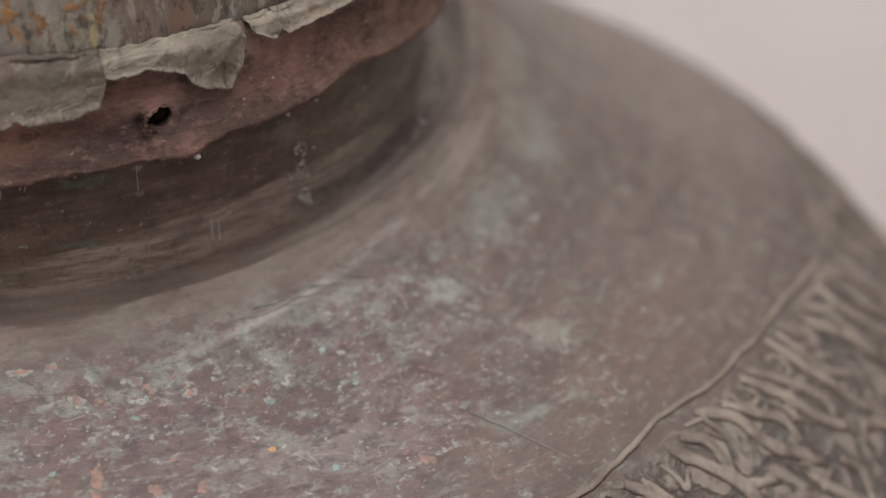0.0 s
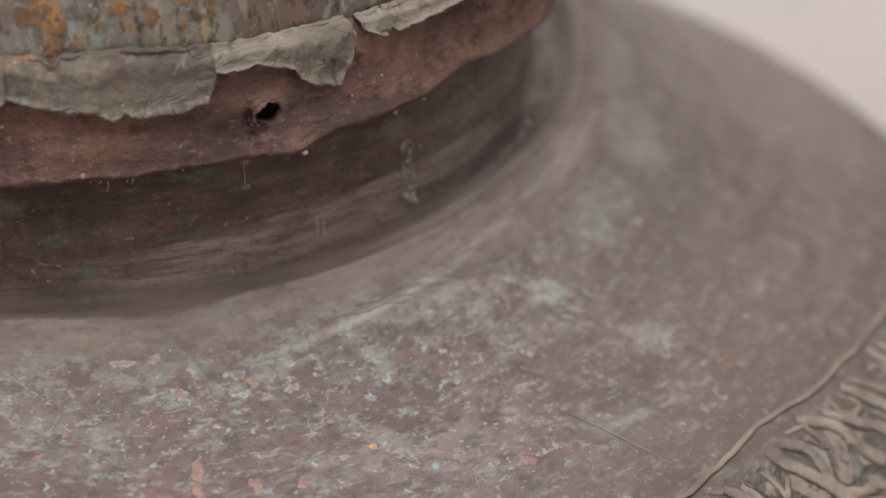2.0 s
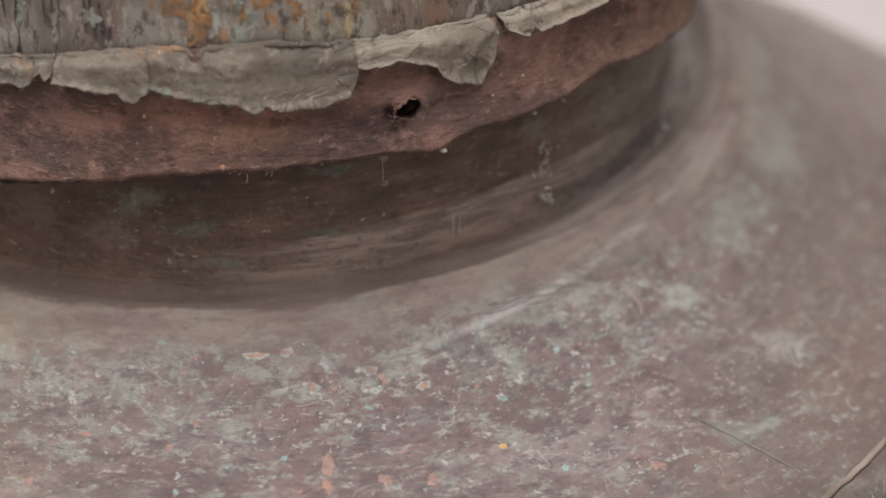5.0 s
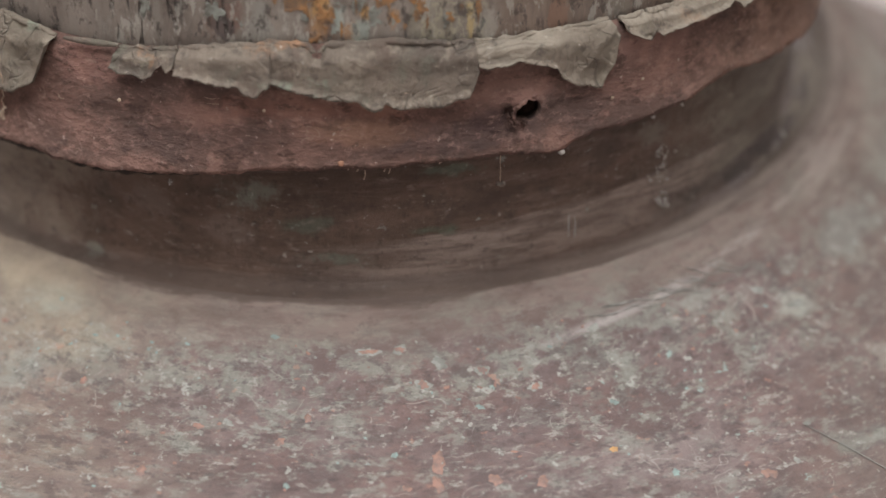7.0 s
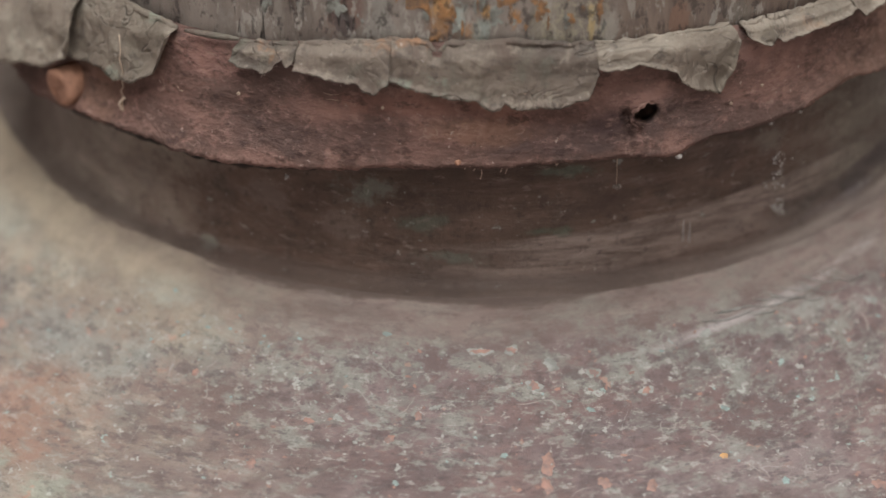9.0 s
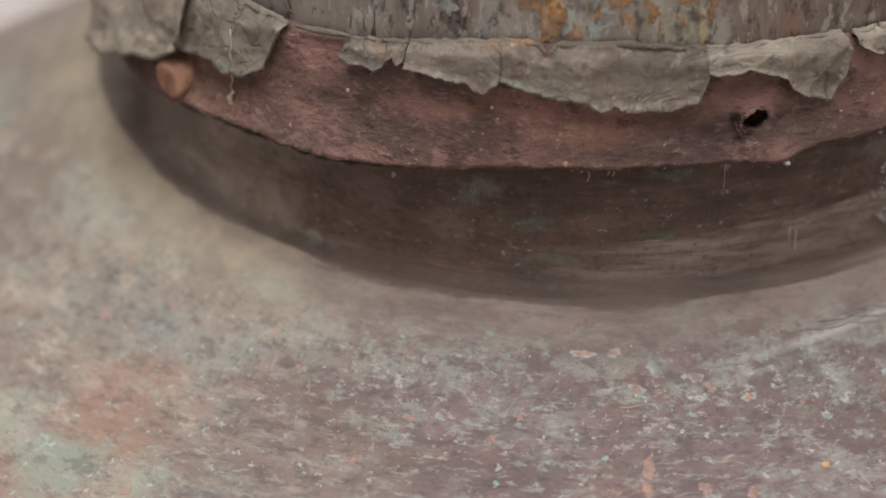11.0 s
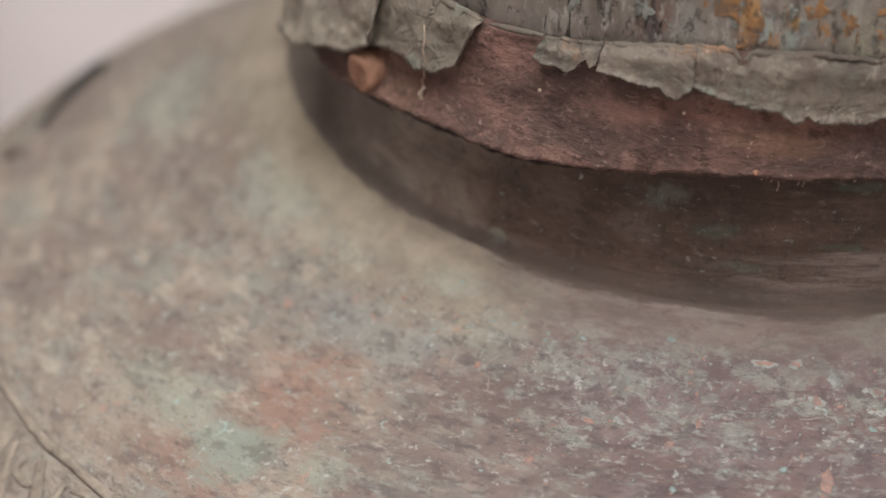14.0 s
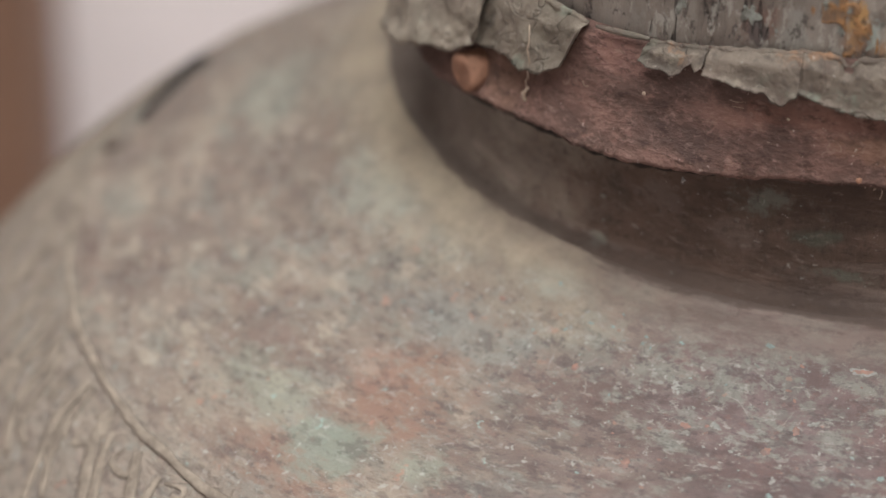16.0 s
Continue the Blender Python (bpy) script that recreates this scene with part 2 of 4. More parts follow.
def neck_copper():
    n = Nodes("dark_neck_copper", 0.5, 0.0, 0.22)
    x, y, z = n.xyz(n.obj)
    ang = n.math("ARCTAN2", x, n.math("MULTIPLY", y, -1.0))
    lane = n.polar(0.14, 1.0, 1.0)
    lane2 = n.polar(0.45, 1.0, 1.0)

    def moved(k):
        return n.join(n.math("ADD", x, k), n.math("ADD", y, k * 1.7), z)

    def much(f, k):
        return n.math("MULTIPLY", f, k)

    mid = n.noise(60.0, 9, 0.72, warp=0.4)
    streak = n.noise(210.0, 8, 0.72, lane)
    broad = n.noise(50.0, 8, 0.68, lane2)
    fine = n.noise(420.0, 7, 0.72, lane2)
    warp = n.noise(60.0, 10, 0.74, moved(41.0))

    def spot(deg, height, hu, hv):
        u = n.math("MULTIPLY", n.math("SUBTRACT", ang, radians(deg)), 1 / hu)
        v = n.math("DIVIDE", n.math("SUBTRACT", z, height * U), hv * U)
        far = n.math("SQRT", n.math("ADD", n.math("MULTIPLY", u, u), n.math("MULTIPLY", v, v)))
        return n.step(n.math("ADD", far, n.math("MULTIPLY", n.math("SUBTRACT", warp, 0.5), 6.0)), 1.2, 0.4)

    col = n.mix(n.step(broad, 0.36, 0.66), (0.058, 0.037, 0.027), (0.120, 0.080, 0.060))
    col = n.mix(much(n.step(n.noise(30.0, 8, 0.7, moved(4.0)), 0.50, 0.62), 0.6), col, (0.046, 0.031, 0.024))
    # rubbed lower part, greyer and streaked, with a sharp upper limit that climbs round the neck
    limit = n.math("MULTIPLY", n.math("ADD", -0.398, n.math("MULTIPLY", n.math("SINE", n.math("ADD", n.math("MULTIPLY", ang, 2.6), 0.1)), 0.030)), U)
    limit = n.math("ADD", limit, n.math("MULTIPLY", n.math("SUBTRACT", n.noise(40.0, 6, 0.65, lane), 0.5), 0.010))
    low = n.step(n.math("SUBTRACT", z, limit), 0.0004, -0.0006)
    fade = n.math("MULTIPLY", n.step(ang, -0.25, 0.15), n.step(n.math("SUBTRACT", limit, z), 0.026, 0.004))
    rubbed = n.mix(n.step(streak, 0.40, 0.60), (0.105, 0.077, 0.062), (0.240, 0.190, 0.162))
    col = n.mix(much(n.math("MULTIPLY", low, fade), 0.85), col, rubbed)
    col = n.mix(much(n.step(n.noise(170.0, 8, 0.74, lane), 0.52, 0.64), 0.40), col, (0.150, 0.112, 0.092))
    # olive bloom on the far part, with black and mauve wiped streaks
    bloom = n.step(n.math("ADD", x, n.math("MULTIPLY", n.math("SUBTRACT", mid, 0.5), 0.10)), 0.078, 0.118)
    olive = n.mix(n.step(n.noise(60.0, 9, 0.72, lane2), 0.38, 0.62), (0.066, 0.055, 0.042), (0.172, 0.156, 0.124))
    col = n.mix(much(bloom, 0.70), col, olive)
    wipe = n.math("MULTIPLY", n.step(z, -0.046, -0.062), bloom)
    col = n.mix(much(n.math("MULTIPLY", wipe, n.step(n.noise(75.0, 8, 0.70, lane), 0.48, 0.56)), 0.8), col, (0.040, 0.033, 0.032))
    col = n.mix(much(n.math("MULTIPLY", wipe, n.step(n.noise(95.0, 8, 0.70, n.polar(0.14, 1, -1)), 0.52, 0.60)), 0.8), col, (0.215, 0.188, 0.188))
    # dusty grey where the neck turns to the yellower side
    dusty = n.step(n.math("ADD", x, n.math("MULTIPLY", n.math("SUBTRACT", mid, 0.5), 0.08)), -0.066, -0.115)
    col = n.mix(much(dusty, 0.80), col, n.mix(n.step(broad, 0.4, 0.6), (0.158, 0.130, 0.104), (0.275, 0.236, 0.192)))
    # green stains and paler clouds
    for deg, height, hu, hv, k, tint in ((-10.9, -0.30, 0.070, 0.030, 0.60, (0.150, 0.165, 0.135)), (-6.1, -0.363, 0.060, 0.020, 0.45, (0.082, 0.110, 0.082)),
                                         (-2.5, -0.435, 0.060, 0.015, 0.50, (0.100, 0.130, 0.100)), (-30.5, -0.480, 0.035, 0.016, 0.65, (0.205, 0.220, 0.180)),
                                         (-23.0, -0.355, 0.060, 0.030, 0.45, (0.150, 0.118, 0.100)), (-14.7, -0.387, 0.050, 0.030, 0.40, (0.140, 0.108, 0.090)),
                                         (7.0, -0.38, 0.050, 0.012, 0.50, (0.075, 0.115, 0.080)), (10.0, -0.25, 0.050, 0.012, 0.55, (0.090, 0.125, 0.090)),
                                         (-38.0, -0.40, 0.080, 0.040, 0.45, (0.150, 0.125, 0.105)), (33.0, -0.275, 0.045, 0.030, 0.65, (0.165, 0.145, 0.118)),
                                         (28.0, -0.28, 0.045, 0.030, 0.55, (0.055, 0.038, 0.030))):
        col = n.mix(much(spot(deg, height, hu, hv), k), col, tint)
    col = n.mix(much(n.step(n.noise(120.0, 9, 0.76, moved(8.0)), 0.57, 0.65), 0.4), col, (0.165, 0.128, 0.104))
    col = n.mix(much(n.step(fine, 0.56, 0.66), 0.55), col, (0.190, 0.155, 0.128))
    col = n.mix(much(n.step(n.noise(300.0, 8, 0.76, moved(16.0)), 0.54, 0.62), 0.50), col, (0.036, 0.024, 0.019))
    col = n.mix(much(n.step(n.noise(380.0, 5, 0.66, moved(26.0)), 0.66, 0.70), 0.70), col, (0.270, 0.250, 0.220))
    col = n.mix(much(n.step(n.noise(230.0, 6, 0.66, moved(6.0)), 0.65, 0.70), 0.65), col, (0.225, 0.240, 0.210))
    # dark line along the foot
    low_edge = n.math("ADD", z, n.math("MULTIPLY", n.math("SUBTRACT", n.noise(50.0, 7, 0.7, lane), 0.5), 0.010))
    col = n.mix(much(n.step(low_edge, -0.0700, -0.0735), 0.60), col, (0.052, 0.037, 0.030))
    # dust climbs onto the foot on the far side
    rad = n.math("SQRT", n.math("ADD", n.math("MULTIPLY", x, x), n.math("MULTIPLY", y, y)))
    skirt = n.math("ADD", rad, n.math("MULTIPLY", n.math("SUBTRACT", n.noise(60.0, 7, 0.7, lane), 0.5), 0.006))
    skirt = n.math("MULTIPLY", n.math("MULTIPLY", n.step(skirt, 0.1502, 0.1525), n.step(z, -0.066, -0.072)), n.step(ang, 0.25, 0.75))
    col = n.mix(much(skirt, 0.80), col, n.mix(n.step(streak, 0.4, 0.6), (0.105, 0.080, 0.068), (0.190, 0.154, 0.132)))
    return n.done(col, ((streak, 0.0009), (mid, 0.0014), (fine, 0.0006)), n.math("ADD", 0.40, much(mid, 0.35)))


def leather():
    n = Nodes("old_red_leather", 0.9, 0.0, 0.2)
    x, y, z = n.xyz(n.obj)
    lane = n.polar(0.55, 1.0, 1.0)
    ang = n.math("ARCTAN2", x, n.math("MULTIPLY", y, -1.0))

    def moved(k):
        return n.join(n.math("ADD", x, k), n.math("ADD", y, k * 1.7), z)

    def much(f, k):
        return n.math("MULTIPLY", f, k)

    mid = n.noise(55.0, 9, 0.70, lane, warp=0.3)
    nap = n.noise(420.0, 6, 0.70, n.polar(0.7, 1, 1))
    pit = n.noise(230.0, 7, 0.72, lane)
    warp = n.noise(70.0, 9, 0.74, moved(41.0))

    def spot(deg, height, hu, hv):
        u = n.math("MULTIPLY", n.math("SUBTRACT", ang, radians(deg)), 1 / hu)
        v = n.math("DIVIDE", n.math("SUBTRACT", z, height * U), hv * U)
        far = n.math("SQRT", n.math("ADD", n.math("MULTIPLY", u, u), n.math("MULTIPLY", v, v)))
        return n.step(n.math("ADD", far, n.math("MULTIPLY", n.math("SUBTRACT", warp, 0.5), 3.5)), 1.3, 0.4)

    col = n.mix(n.step(mid, 0.36, 0.64), (0.098, 0.060, 0.049), (0.200, 0.116, 0.093))
    col = n.mix(much(n.step(n.noise(26.0, 8, 0.70, lane), 0.47, 0.58), 0.72), col, (0.080, 0.054, 0.046))
    col = n.mix(much(n.step(n.noise(85.0, 9, 0.74, moved(3.0)), 0.52, 0.64), 0.55), col, (0.285, 0.165, 0.130))
    for deg, height, hu, hv, k, tint in ((-21.5, -0.180, 0.09, 0.030, 0.65, (0.082, 0.055, 0.048)), (-12.6, -0.165, 0.07, 0.035, 0.55, (0.090, 0.058, 0.050)),
                                         (9.0, -0.165, 0.15, 0.030, 0.60, (0.085, 0.060, 0.056)), (-16.0, -0.124, 0.08, 0.030, 0.55, (0.290, 0.165, 0.132)),
                                         (-3.5, -0.095, 0.16, 0.030, 0.50, (0.275, 0.140, 0.105)), (-0.5, -0.140, 0.08, 0.030, 0.45, (0.255, 0.142, 0.090)),
                                         (-29.0, -0.060, 0.09, 0.040, 0.50, (0.275, 0.150, 0.125)), (-43.0, -0.205, 0.10, 0.050, 0.55, (0.165, 0.095, 0.064)),
                                         (22.5, -0.140, 0.07, 0.050, 0.55, (0.105, 0.076, 0.068)), (13.5, -0.138, 0.040, 0.022, 0.70, (0.060, 0.036, 0.034)),
                                         (16.8, -0.098, 0.050, 0.014, 0.55, (0.290, 0.170, 0.140)), (30.0, -0.045, 0.09, 0.030, 0.45, (0.270, 0.158, 0.132))):
        col = n.mix(much(spot(deg, height, hu, hv), k), col, tint)
    right = n.step(n.math("ADD", x, n.math("MULTIPLY", n.math("SUBTRACT", mid, 0.5), 0.08)), 0.085, 0.125)
    col = n.mix(much(right, 0.45), col, (0.200, 0.122, 0.082))
    col = n.mix(much(n.step(pit, 0.52, 0.62), 0.65), col, (0.052, 0.031, 0.026))
    col = n.mix(much(n.step(nap, 0.53, 0.68), 0.40), col, (0.335, 0.215, 0.175))
    # loose hairs and pale dust
    for k in (23.0, 29.0):
        h = n.math("ABSOLUTE", n.math("SUBTRACT", n.noise(85.0, 2, 0.4, n.polar(0.6, 1, 1) if k > 25 else moved(k), 0.8), 0.5))
        col = n.mix(much(n.math("MULTIPLY", n.step(h, 0.010, 0.002), n.step(n.noise(70.0, 6, 0.7, moved(k + 2)), 0.55, 0.62)), 0.28), col, (0.36, 0.26, 0.21))
    col = n.mix(much(n.step(n.noise(350.0, 5, 0.65, moved(11.0)), 0.66, 0.71), 0.6), col, (0.44, 0.35, 0.30))
    return n.done(col, ((nap, 0.0012), (mid, 0.0026), (pit, 0.0020)))


def grey_hide(name="dry_grey_hide", pale=0.0):
    n = Nodes(name, 0.7, 0.0, 0.35)
    x, y, z = n.xyz(n.obj)
    lane = n.polar(0.6, 1.0, 1.0)

    def moved(k):
        return n.join(n.math("ADD", x, k), n.math("ADD", y, k * 1.7), z)

    def much(f, k):
        return n.math("MULTIPLY", f, k)

    tone = n.t.nodes.new("ShaderNodeObjectInfo").outputs["Random"]
    mid = n.noise(60.0, 8, 0.66, lane, warp=0.5)
    col = n.mix(n.step(mid, 0.36, 0.64), (0.072, 0.056, 0.044), (0.160, 0.130, 0.102))
    col = n.mix(much(n.step(n.noise(38.0, 7, 0.66, moved(2.0), 0.6), 0.50, 0.62), 0.5), col, (0.112, 0.113, 0.085))
    col = n.mix(much(n.step(n.noise(48.0, 8, 0.70, moved(19.0)), 0.52, 0.63), 0.65), col, (0.090, 0.062, 0.048))
    col = n.mix(much(n.step(n.noise(95.0, 8, 0.72, moved(9.0)), 0.53, 0.64), 0.6), col, (0.255, 0.218, 0.170))
    col = n.mix(much(tone, 0.45), col, n.mix(0.6, col, (0.105, 0.080, 0.064)))
    col = n.mix(pale, col, n.mix(n.step(mid, 0.4, 0.6), (0.205, 0.172, 0.130), (0.340, 0.300, 0.236)))
    # rust and verdigris stains
    col = n.mix(much(n.step(n.noise(44.0, 7, 0.68, moved(5.0)), 0.60, 0.68), 0.65 - pale), col, (0.300, 0.160, 0.085))
    col = n.mix(much(n.step(n.noise(52.0, 7, 0.66, moved(14.0)), 0.60, 0.69), 0.50), col, (0.165, 0.210, 0.160))
    # curved growth lines, creases and specks
    wave = n.math("SINE", n.math("MULTIPLY", n.noise(26.0, 3, 0.5, moved(8.0), 0.8), 150.0))
    lines = n.math("MULTIPLY", n.step(wave, 0.2, 0.95), n.step(n.noise(30.0, 4, 0.6, moved(33.0)), 0.50, 0.60))
    col = n.mix(much(lines, 0.35), col, (0.092, 0.076, 0.063))
    h = n.math("ABSOLUTE", n.math("SUBTRACT", n.noise(42.0, 3, 0.5, moved(28.0), 1.2), 0.5))
    crease = n.math("MULTIPLY", n.step(h, 0.018, 0.002), n.step(n.noise(50.0, 5, 0.6), 0.48, 0.6))
    col = n.mix(much(crease, 0.42), col, (0.060, 0.048, 0.040))
    col = n.mix(much(n.step(n.noise(240.0, 7, 0.74), 0.54, 0.64), 0.6), col, (0.060, 0.049, 0.040))
    col = n.mix(much(n.step(n.noise(330.0, 5, 0.66, moved(6.0)), 0.63, 0.70), 0.5), col, (0.36, 0.33, 0.28))
    return n.done(col, ((crease, -0.0005), (mid, 0.0010), (lines, -0.0003), (n.noise(330.0, 6, 0.7), 0.0009), (n.noise(75.0, 7, 0.62, None, 0.8), 0.0013)))


def sleeve_paint():
    n = Nodes("flaking_painted_sleeve", 0.7, 0.0, 0.35)
    x, y, z = n.xyz(n.obj)
    ang = n.math("ARCTAN2", x, n.math("MULTIPLY", y, -1.0))
    drip = n.polar(1.0, 1.0, 0.25)

    def moved(k):
        return n.join(n.math("ADD", x, k), n.math("ADD", y, k * 1.7), z)

    def much(f, k):
        return n.math("MULTIPLY", f, k)

    warp = n.noise(110.0, 9, 0.74, n.polar(1.0, 1.0, 0.6))

    def spot(deg, height, hd, hv):
        """hd: half width in degrees; hv: half height in neck radii."""
        u = n.math("DIVIDE", n.math("SUBTRACT", ang, radians(deg)), radians(hd))
        v = n.math("DIVIDE", n.math("SUBTRACT", z, height * U), hv * U)
        far = n.math("SQRT", n.math("ADD", n.math("MULTIPLY", u, u), n.math("MULTIPLY", v, v)))
        return n.step(n.math("ADD", far, n.math("MULTIPLY", n.math("SUBTRACT", warp, 0.5), 6.0)), 1.15, 0.55)

    a = n.noise(120.0, 8, 0.70, drip, warp=0.4)
    col = n.mix(n.step(n.noise(34.0, 6, 0.62, n.polar(1.0, 1.0, 0.5)), 0.36, 0.64), (0.138, 0.113, 0.094), (0.252, 0.218, 0.184))
    col = n.mix(much(n.step(a, 0.50, 0.62), 0.55), col, (0.225, 0.205, 0.175))
    col = n.mix(much(n.step(n.noise(75.0, 8, 0.72, moved(6.0)), 0.54, 0.64), 0.55), col, (0.082, 0.060, 0.048))
    # brown side
    far = n.step(n.math("ADD", ang, n.math("MULTIPLY", n.math("SUBTRACT", warp, 0.5), 0.12)), 0.22, 0.27)
    col = n.mix(much(far, 0.72), col, n.mix(n.step(a, 0.38, 0.62), (0.090, 0.060, 0.046), (0.170, 0.122, 0.092)))
    for deg, height, hd, hv, k, tint in ((-14.1, 0.060, 2.2, 0.040, 0.60, (0.150, 0.086, 0.066)), (-13.8, 0.040, 1.0, 0.022, 0.70, (0.060, 0.052, 0.050)),
                                         (-9.4, 0.052, 1.6, 0.035, 0.60, (0.255, 0.250, 0.220)), (-3.4, 0.090, 0.8, 0.050, 0.85, (0.400, 0.225, 0.082)),
                                         (-2.8, 0.048, 1.9, 0.022, 0.60, (0.185, 0.110, 0.072)), (-1.7, 0.068, 0.6, 0.030, 0.80, (0.310, 0.355, 0.315)),
                                         (1.0, 0.086, 1.0, 0.022, 0.90, (0.440, 0.240, 0.072)), (-0.4, 0.050, 0.9, 0.022, 0.70, (0.345, 0.200, 0.105)),
                                         (0.6, 0.052, 1.3, 0.026, 0.75, (0.270, 0.310, 0.270)), (3.8, 0.072, 0.9, 0.028, 0.70, (0.345, 0.190, 0.085)),
                                         (5.8, 0.045, 1.0, 0.040, 0.50, (0.100, 0.085, 0.070)), (8.6, 0.060, 2.6, 0.045, 0.55, (0.250, 0.228, 0.172)),
                                         (11.5, 0.065, 0.5, 0.050, 0.85, (0.390, 0.300, 0.145)), (13.4, 0.035, 1.2, 0.030, 0.60, (0.270, 0.255, 0.215)),
                                         (21.0, 0.030, 1.2, 0.040, 0.50, (0.190, 0.100, 0.062)), (27.0, 0.030, 2.0, 0.030, 0.45, (0.150, 0.145, 0.120)),
                                         (-22.8, 0.025, 1.6, 0.030, 0.50, (0.250, 0.235, 0.200)), (-27.0, 0.010, 1.2, 0.030, 0.45, (0.250, 0.235, 0.200))):
        col = n.mix(much(spot(deg, height, hd, hv), k), col, tint)
    # pale tangle of scratched lines
    tang = n.math("MULTIPLY", n.step(ang, 0.100, 0.125), n.step(ang, 0.245, 0.210))
    for k, sc in ((31.0, 150.0), (37.0, 210.0), (43.0, 110.0)):
        h = n.math("ABSOLUTE", n.math("SUBTRACT", n.noise(sc, 2, 0.5, n.join(n.math("ADD", x, k), y, n.math("MULTIPLY", z, 0.8)), 1.2), 0.5))
        col = n.mix(much(n.math("MULTIPLY", tang, n.step(h, 0.022, 0.006)), 0.55), col, (0.33, 0.300, 0.215))
    # upright cracks
    crack = n.math("ABSOLUTE", n.math("SUBTRACT", n.noise(130.0, 3, 0.55, n.polar(1.0, 1.0, 0.10), 0.2), 0.5))
    crack = n.math("MULTIPLY", n.step(crack, 0.022, 0.004), n.math("MULTIPLY", n.step(n.noise(60.0, 5, 0.65, moved(55.0)), 0.46, 0.56), n.step(ang, -0.12, -0.22)))
    col = n.mix(much(crack, 0.85), col, (0.040, 0.033, 0.028))
    col = n.mix(much(n.step(n.noise(260.0, 7, 0.72, n.polar(1.0, 1.0, 0.5)), 0.53, 0.61), 0.75), col, (0.048, 0.038, 0.032))
    col = n.mix(much(n.step(n.noise(300.0, 6, 0.70, n.polar(1.0, 1.0, -0.4)), 0.55, 0.62), 0.65), col, (0.330, 0.312, 0.270))
    return n.done(col, ((a, 0.0018), (crack, -0.0012), (n.noise(300.0, 6, 0.7, drip), 0.0012)))


def simple(name, dark, light, scale, rough=0.8, depth=0.0004, stretch=None, spec=0.3):
    n = Nodes(name, rough, 0.0, spec)
    vec = None
    if stretch:
        x, y, z = n.xyz(n.obj)
        vec = n.join(n.math("MULTIPLY", x, stretch[0]), n.math("MULTIPLY", y, stretch[1]), n.math("MULTIPLY", z, stretch[2]))
    f = n.noise(scale, 7, 0.62, vec)
    g = n.noise(scale * 6, 5, 0.65, vec)
    col = n.mix(n.step(f, 0.32, 0.68), dark, light)
    col = n.mix(n.math("MULTIPLY", n.step(g, 0.5, 0.75), 0.25), col, dark)
    return n.done(col, ((f, depth), (g, depth * 0.4)))


COPPER = patina_copper()
NECK = neck_copper()
LEATHER = leather()
HIDE = grey_hide()
PALE_HIDE = grey_hide("dusty_pale_hide", 0.42)
SLEEVE = sleeve_paint()
BRASS = simple("dusty_brass_relief", (0.095, 0.074, 0.060), (0.230, 0.187, 0.152), 90, 0.65, 0.0016)
PLASTER = simple("pale_plaster", (0.74, 0.685, 0.675), (0.83, 0.775, 0.765), 3.0, 0.9, 0.0006)
STONE = simple("pale_floor_stone", (0.40, 0.36, 0.33), (0.52, 0.47, 0.44), 5.0, 0.75, 0.0006)
WOOD = simple("brown_varnished_wood", (0.150, 0.086, 0.056), (0.255, 0.148, 0.098), 6.0, 0.5, 0.0005, (3, 3, 0.25), 0.4)
PEGWOOD = simple("rusty_peg_wood", (0.150, 0.074, 0.046), (0.340, 0.180, 0.115), 90.0, 0.8, 0.0006)
DUSTY_BRASS = simple("dust_covered_brass_relief", (0.15, 0.122, 0.096), (0.275, 0.230, 0.180), 130, 0.85, 0.0016)
BEAD = simple("worn_bead_brass", (0.100, 0.077, 0.061), (0.185, 0.147, 0.118), 50, 0.65, 0.0010)
ORANGE = simple("bare_copper_fleck", (0.135, 0.094, 0.080), (0.245, 0.136, 0.104), 300.0, 0.6, 0.0002)
OCHRE = simple("ochre_fleck", (0.27, 0.165, 0.085), (0.40, 0.225, 0.085), 300.0, 0.6, 0.0002)
VERDIGRIS = simple("verdigris_fleck", (0.140, 0.162, 0.148), (0.195, 0.262, 0.240), 300.0, 0.8, 0.0003)
WHITE = simple("pale_lime_fleck", (0.130, 0.126, 0.112), (0.225, 0.225, 0.202), 300.0, 0.85, 0.0003)
LIME = simple("white_lime_crust", (0.24, 0.226, 0.206), (0.44, 0.42, 0.39), 300.0, 0.9, 0.0003)
THREAD = simple("pale_thread", (0.25, 0.185, 0.135), (0.44, 0.35, 0.265), 300.0, 0.9, 0.0001)
OCHRE_PAINT = simple("ochre_paint_flake", (0.115, 0.085, 0.064), (0.345, 0.178, 0.072), 260.0, 0.8, 0.0016)
PALE_PAINT = simple("pale_green_paint_flake", (0.110, 0.098, 0.082), (0.255, 0.270, 0.235), 260.0, 0.8, 0.0016)
# near-black of the strip that draws shade below the leather band
BAND_SHADE = simple("dark_band_shade", (0.012, 0.009, 0.008), (0.040, 0.027, 0.022), 140.0, 0.9, 0.0010)
BLACK = simple("dark_gap", (0.010, 0.009, 0.008), (0.03, 0.026, 0.022), 80.0, 0.9)


# ---- mesh helpers ----
def mesh_of(name, verts, faces, material, smooth=True):
    me = bpy.data.meshes.new(name)
    me.from_pydata([tuple(v) for v in verts], [], faces)
    me.materials.append(material)
    if smooth:
        me.polygons.foreach_set("use_smooth", [True] * len(me.polygons))
    me.update()
    return me


def thing(name, x, y, z, label, category, group="", kind=""):
    ob = new(name)
    ob.location = (x, y, z)
    ob.empty_display_size = 0.02
    return tagged(ob, label, category, group, kind)


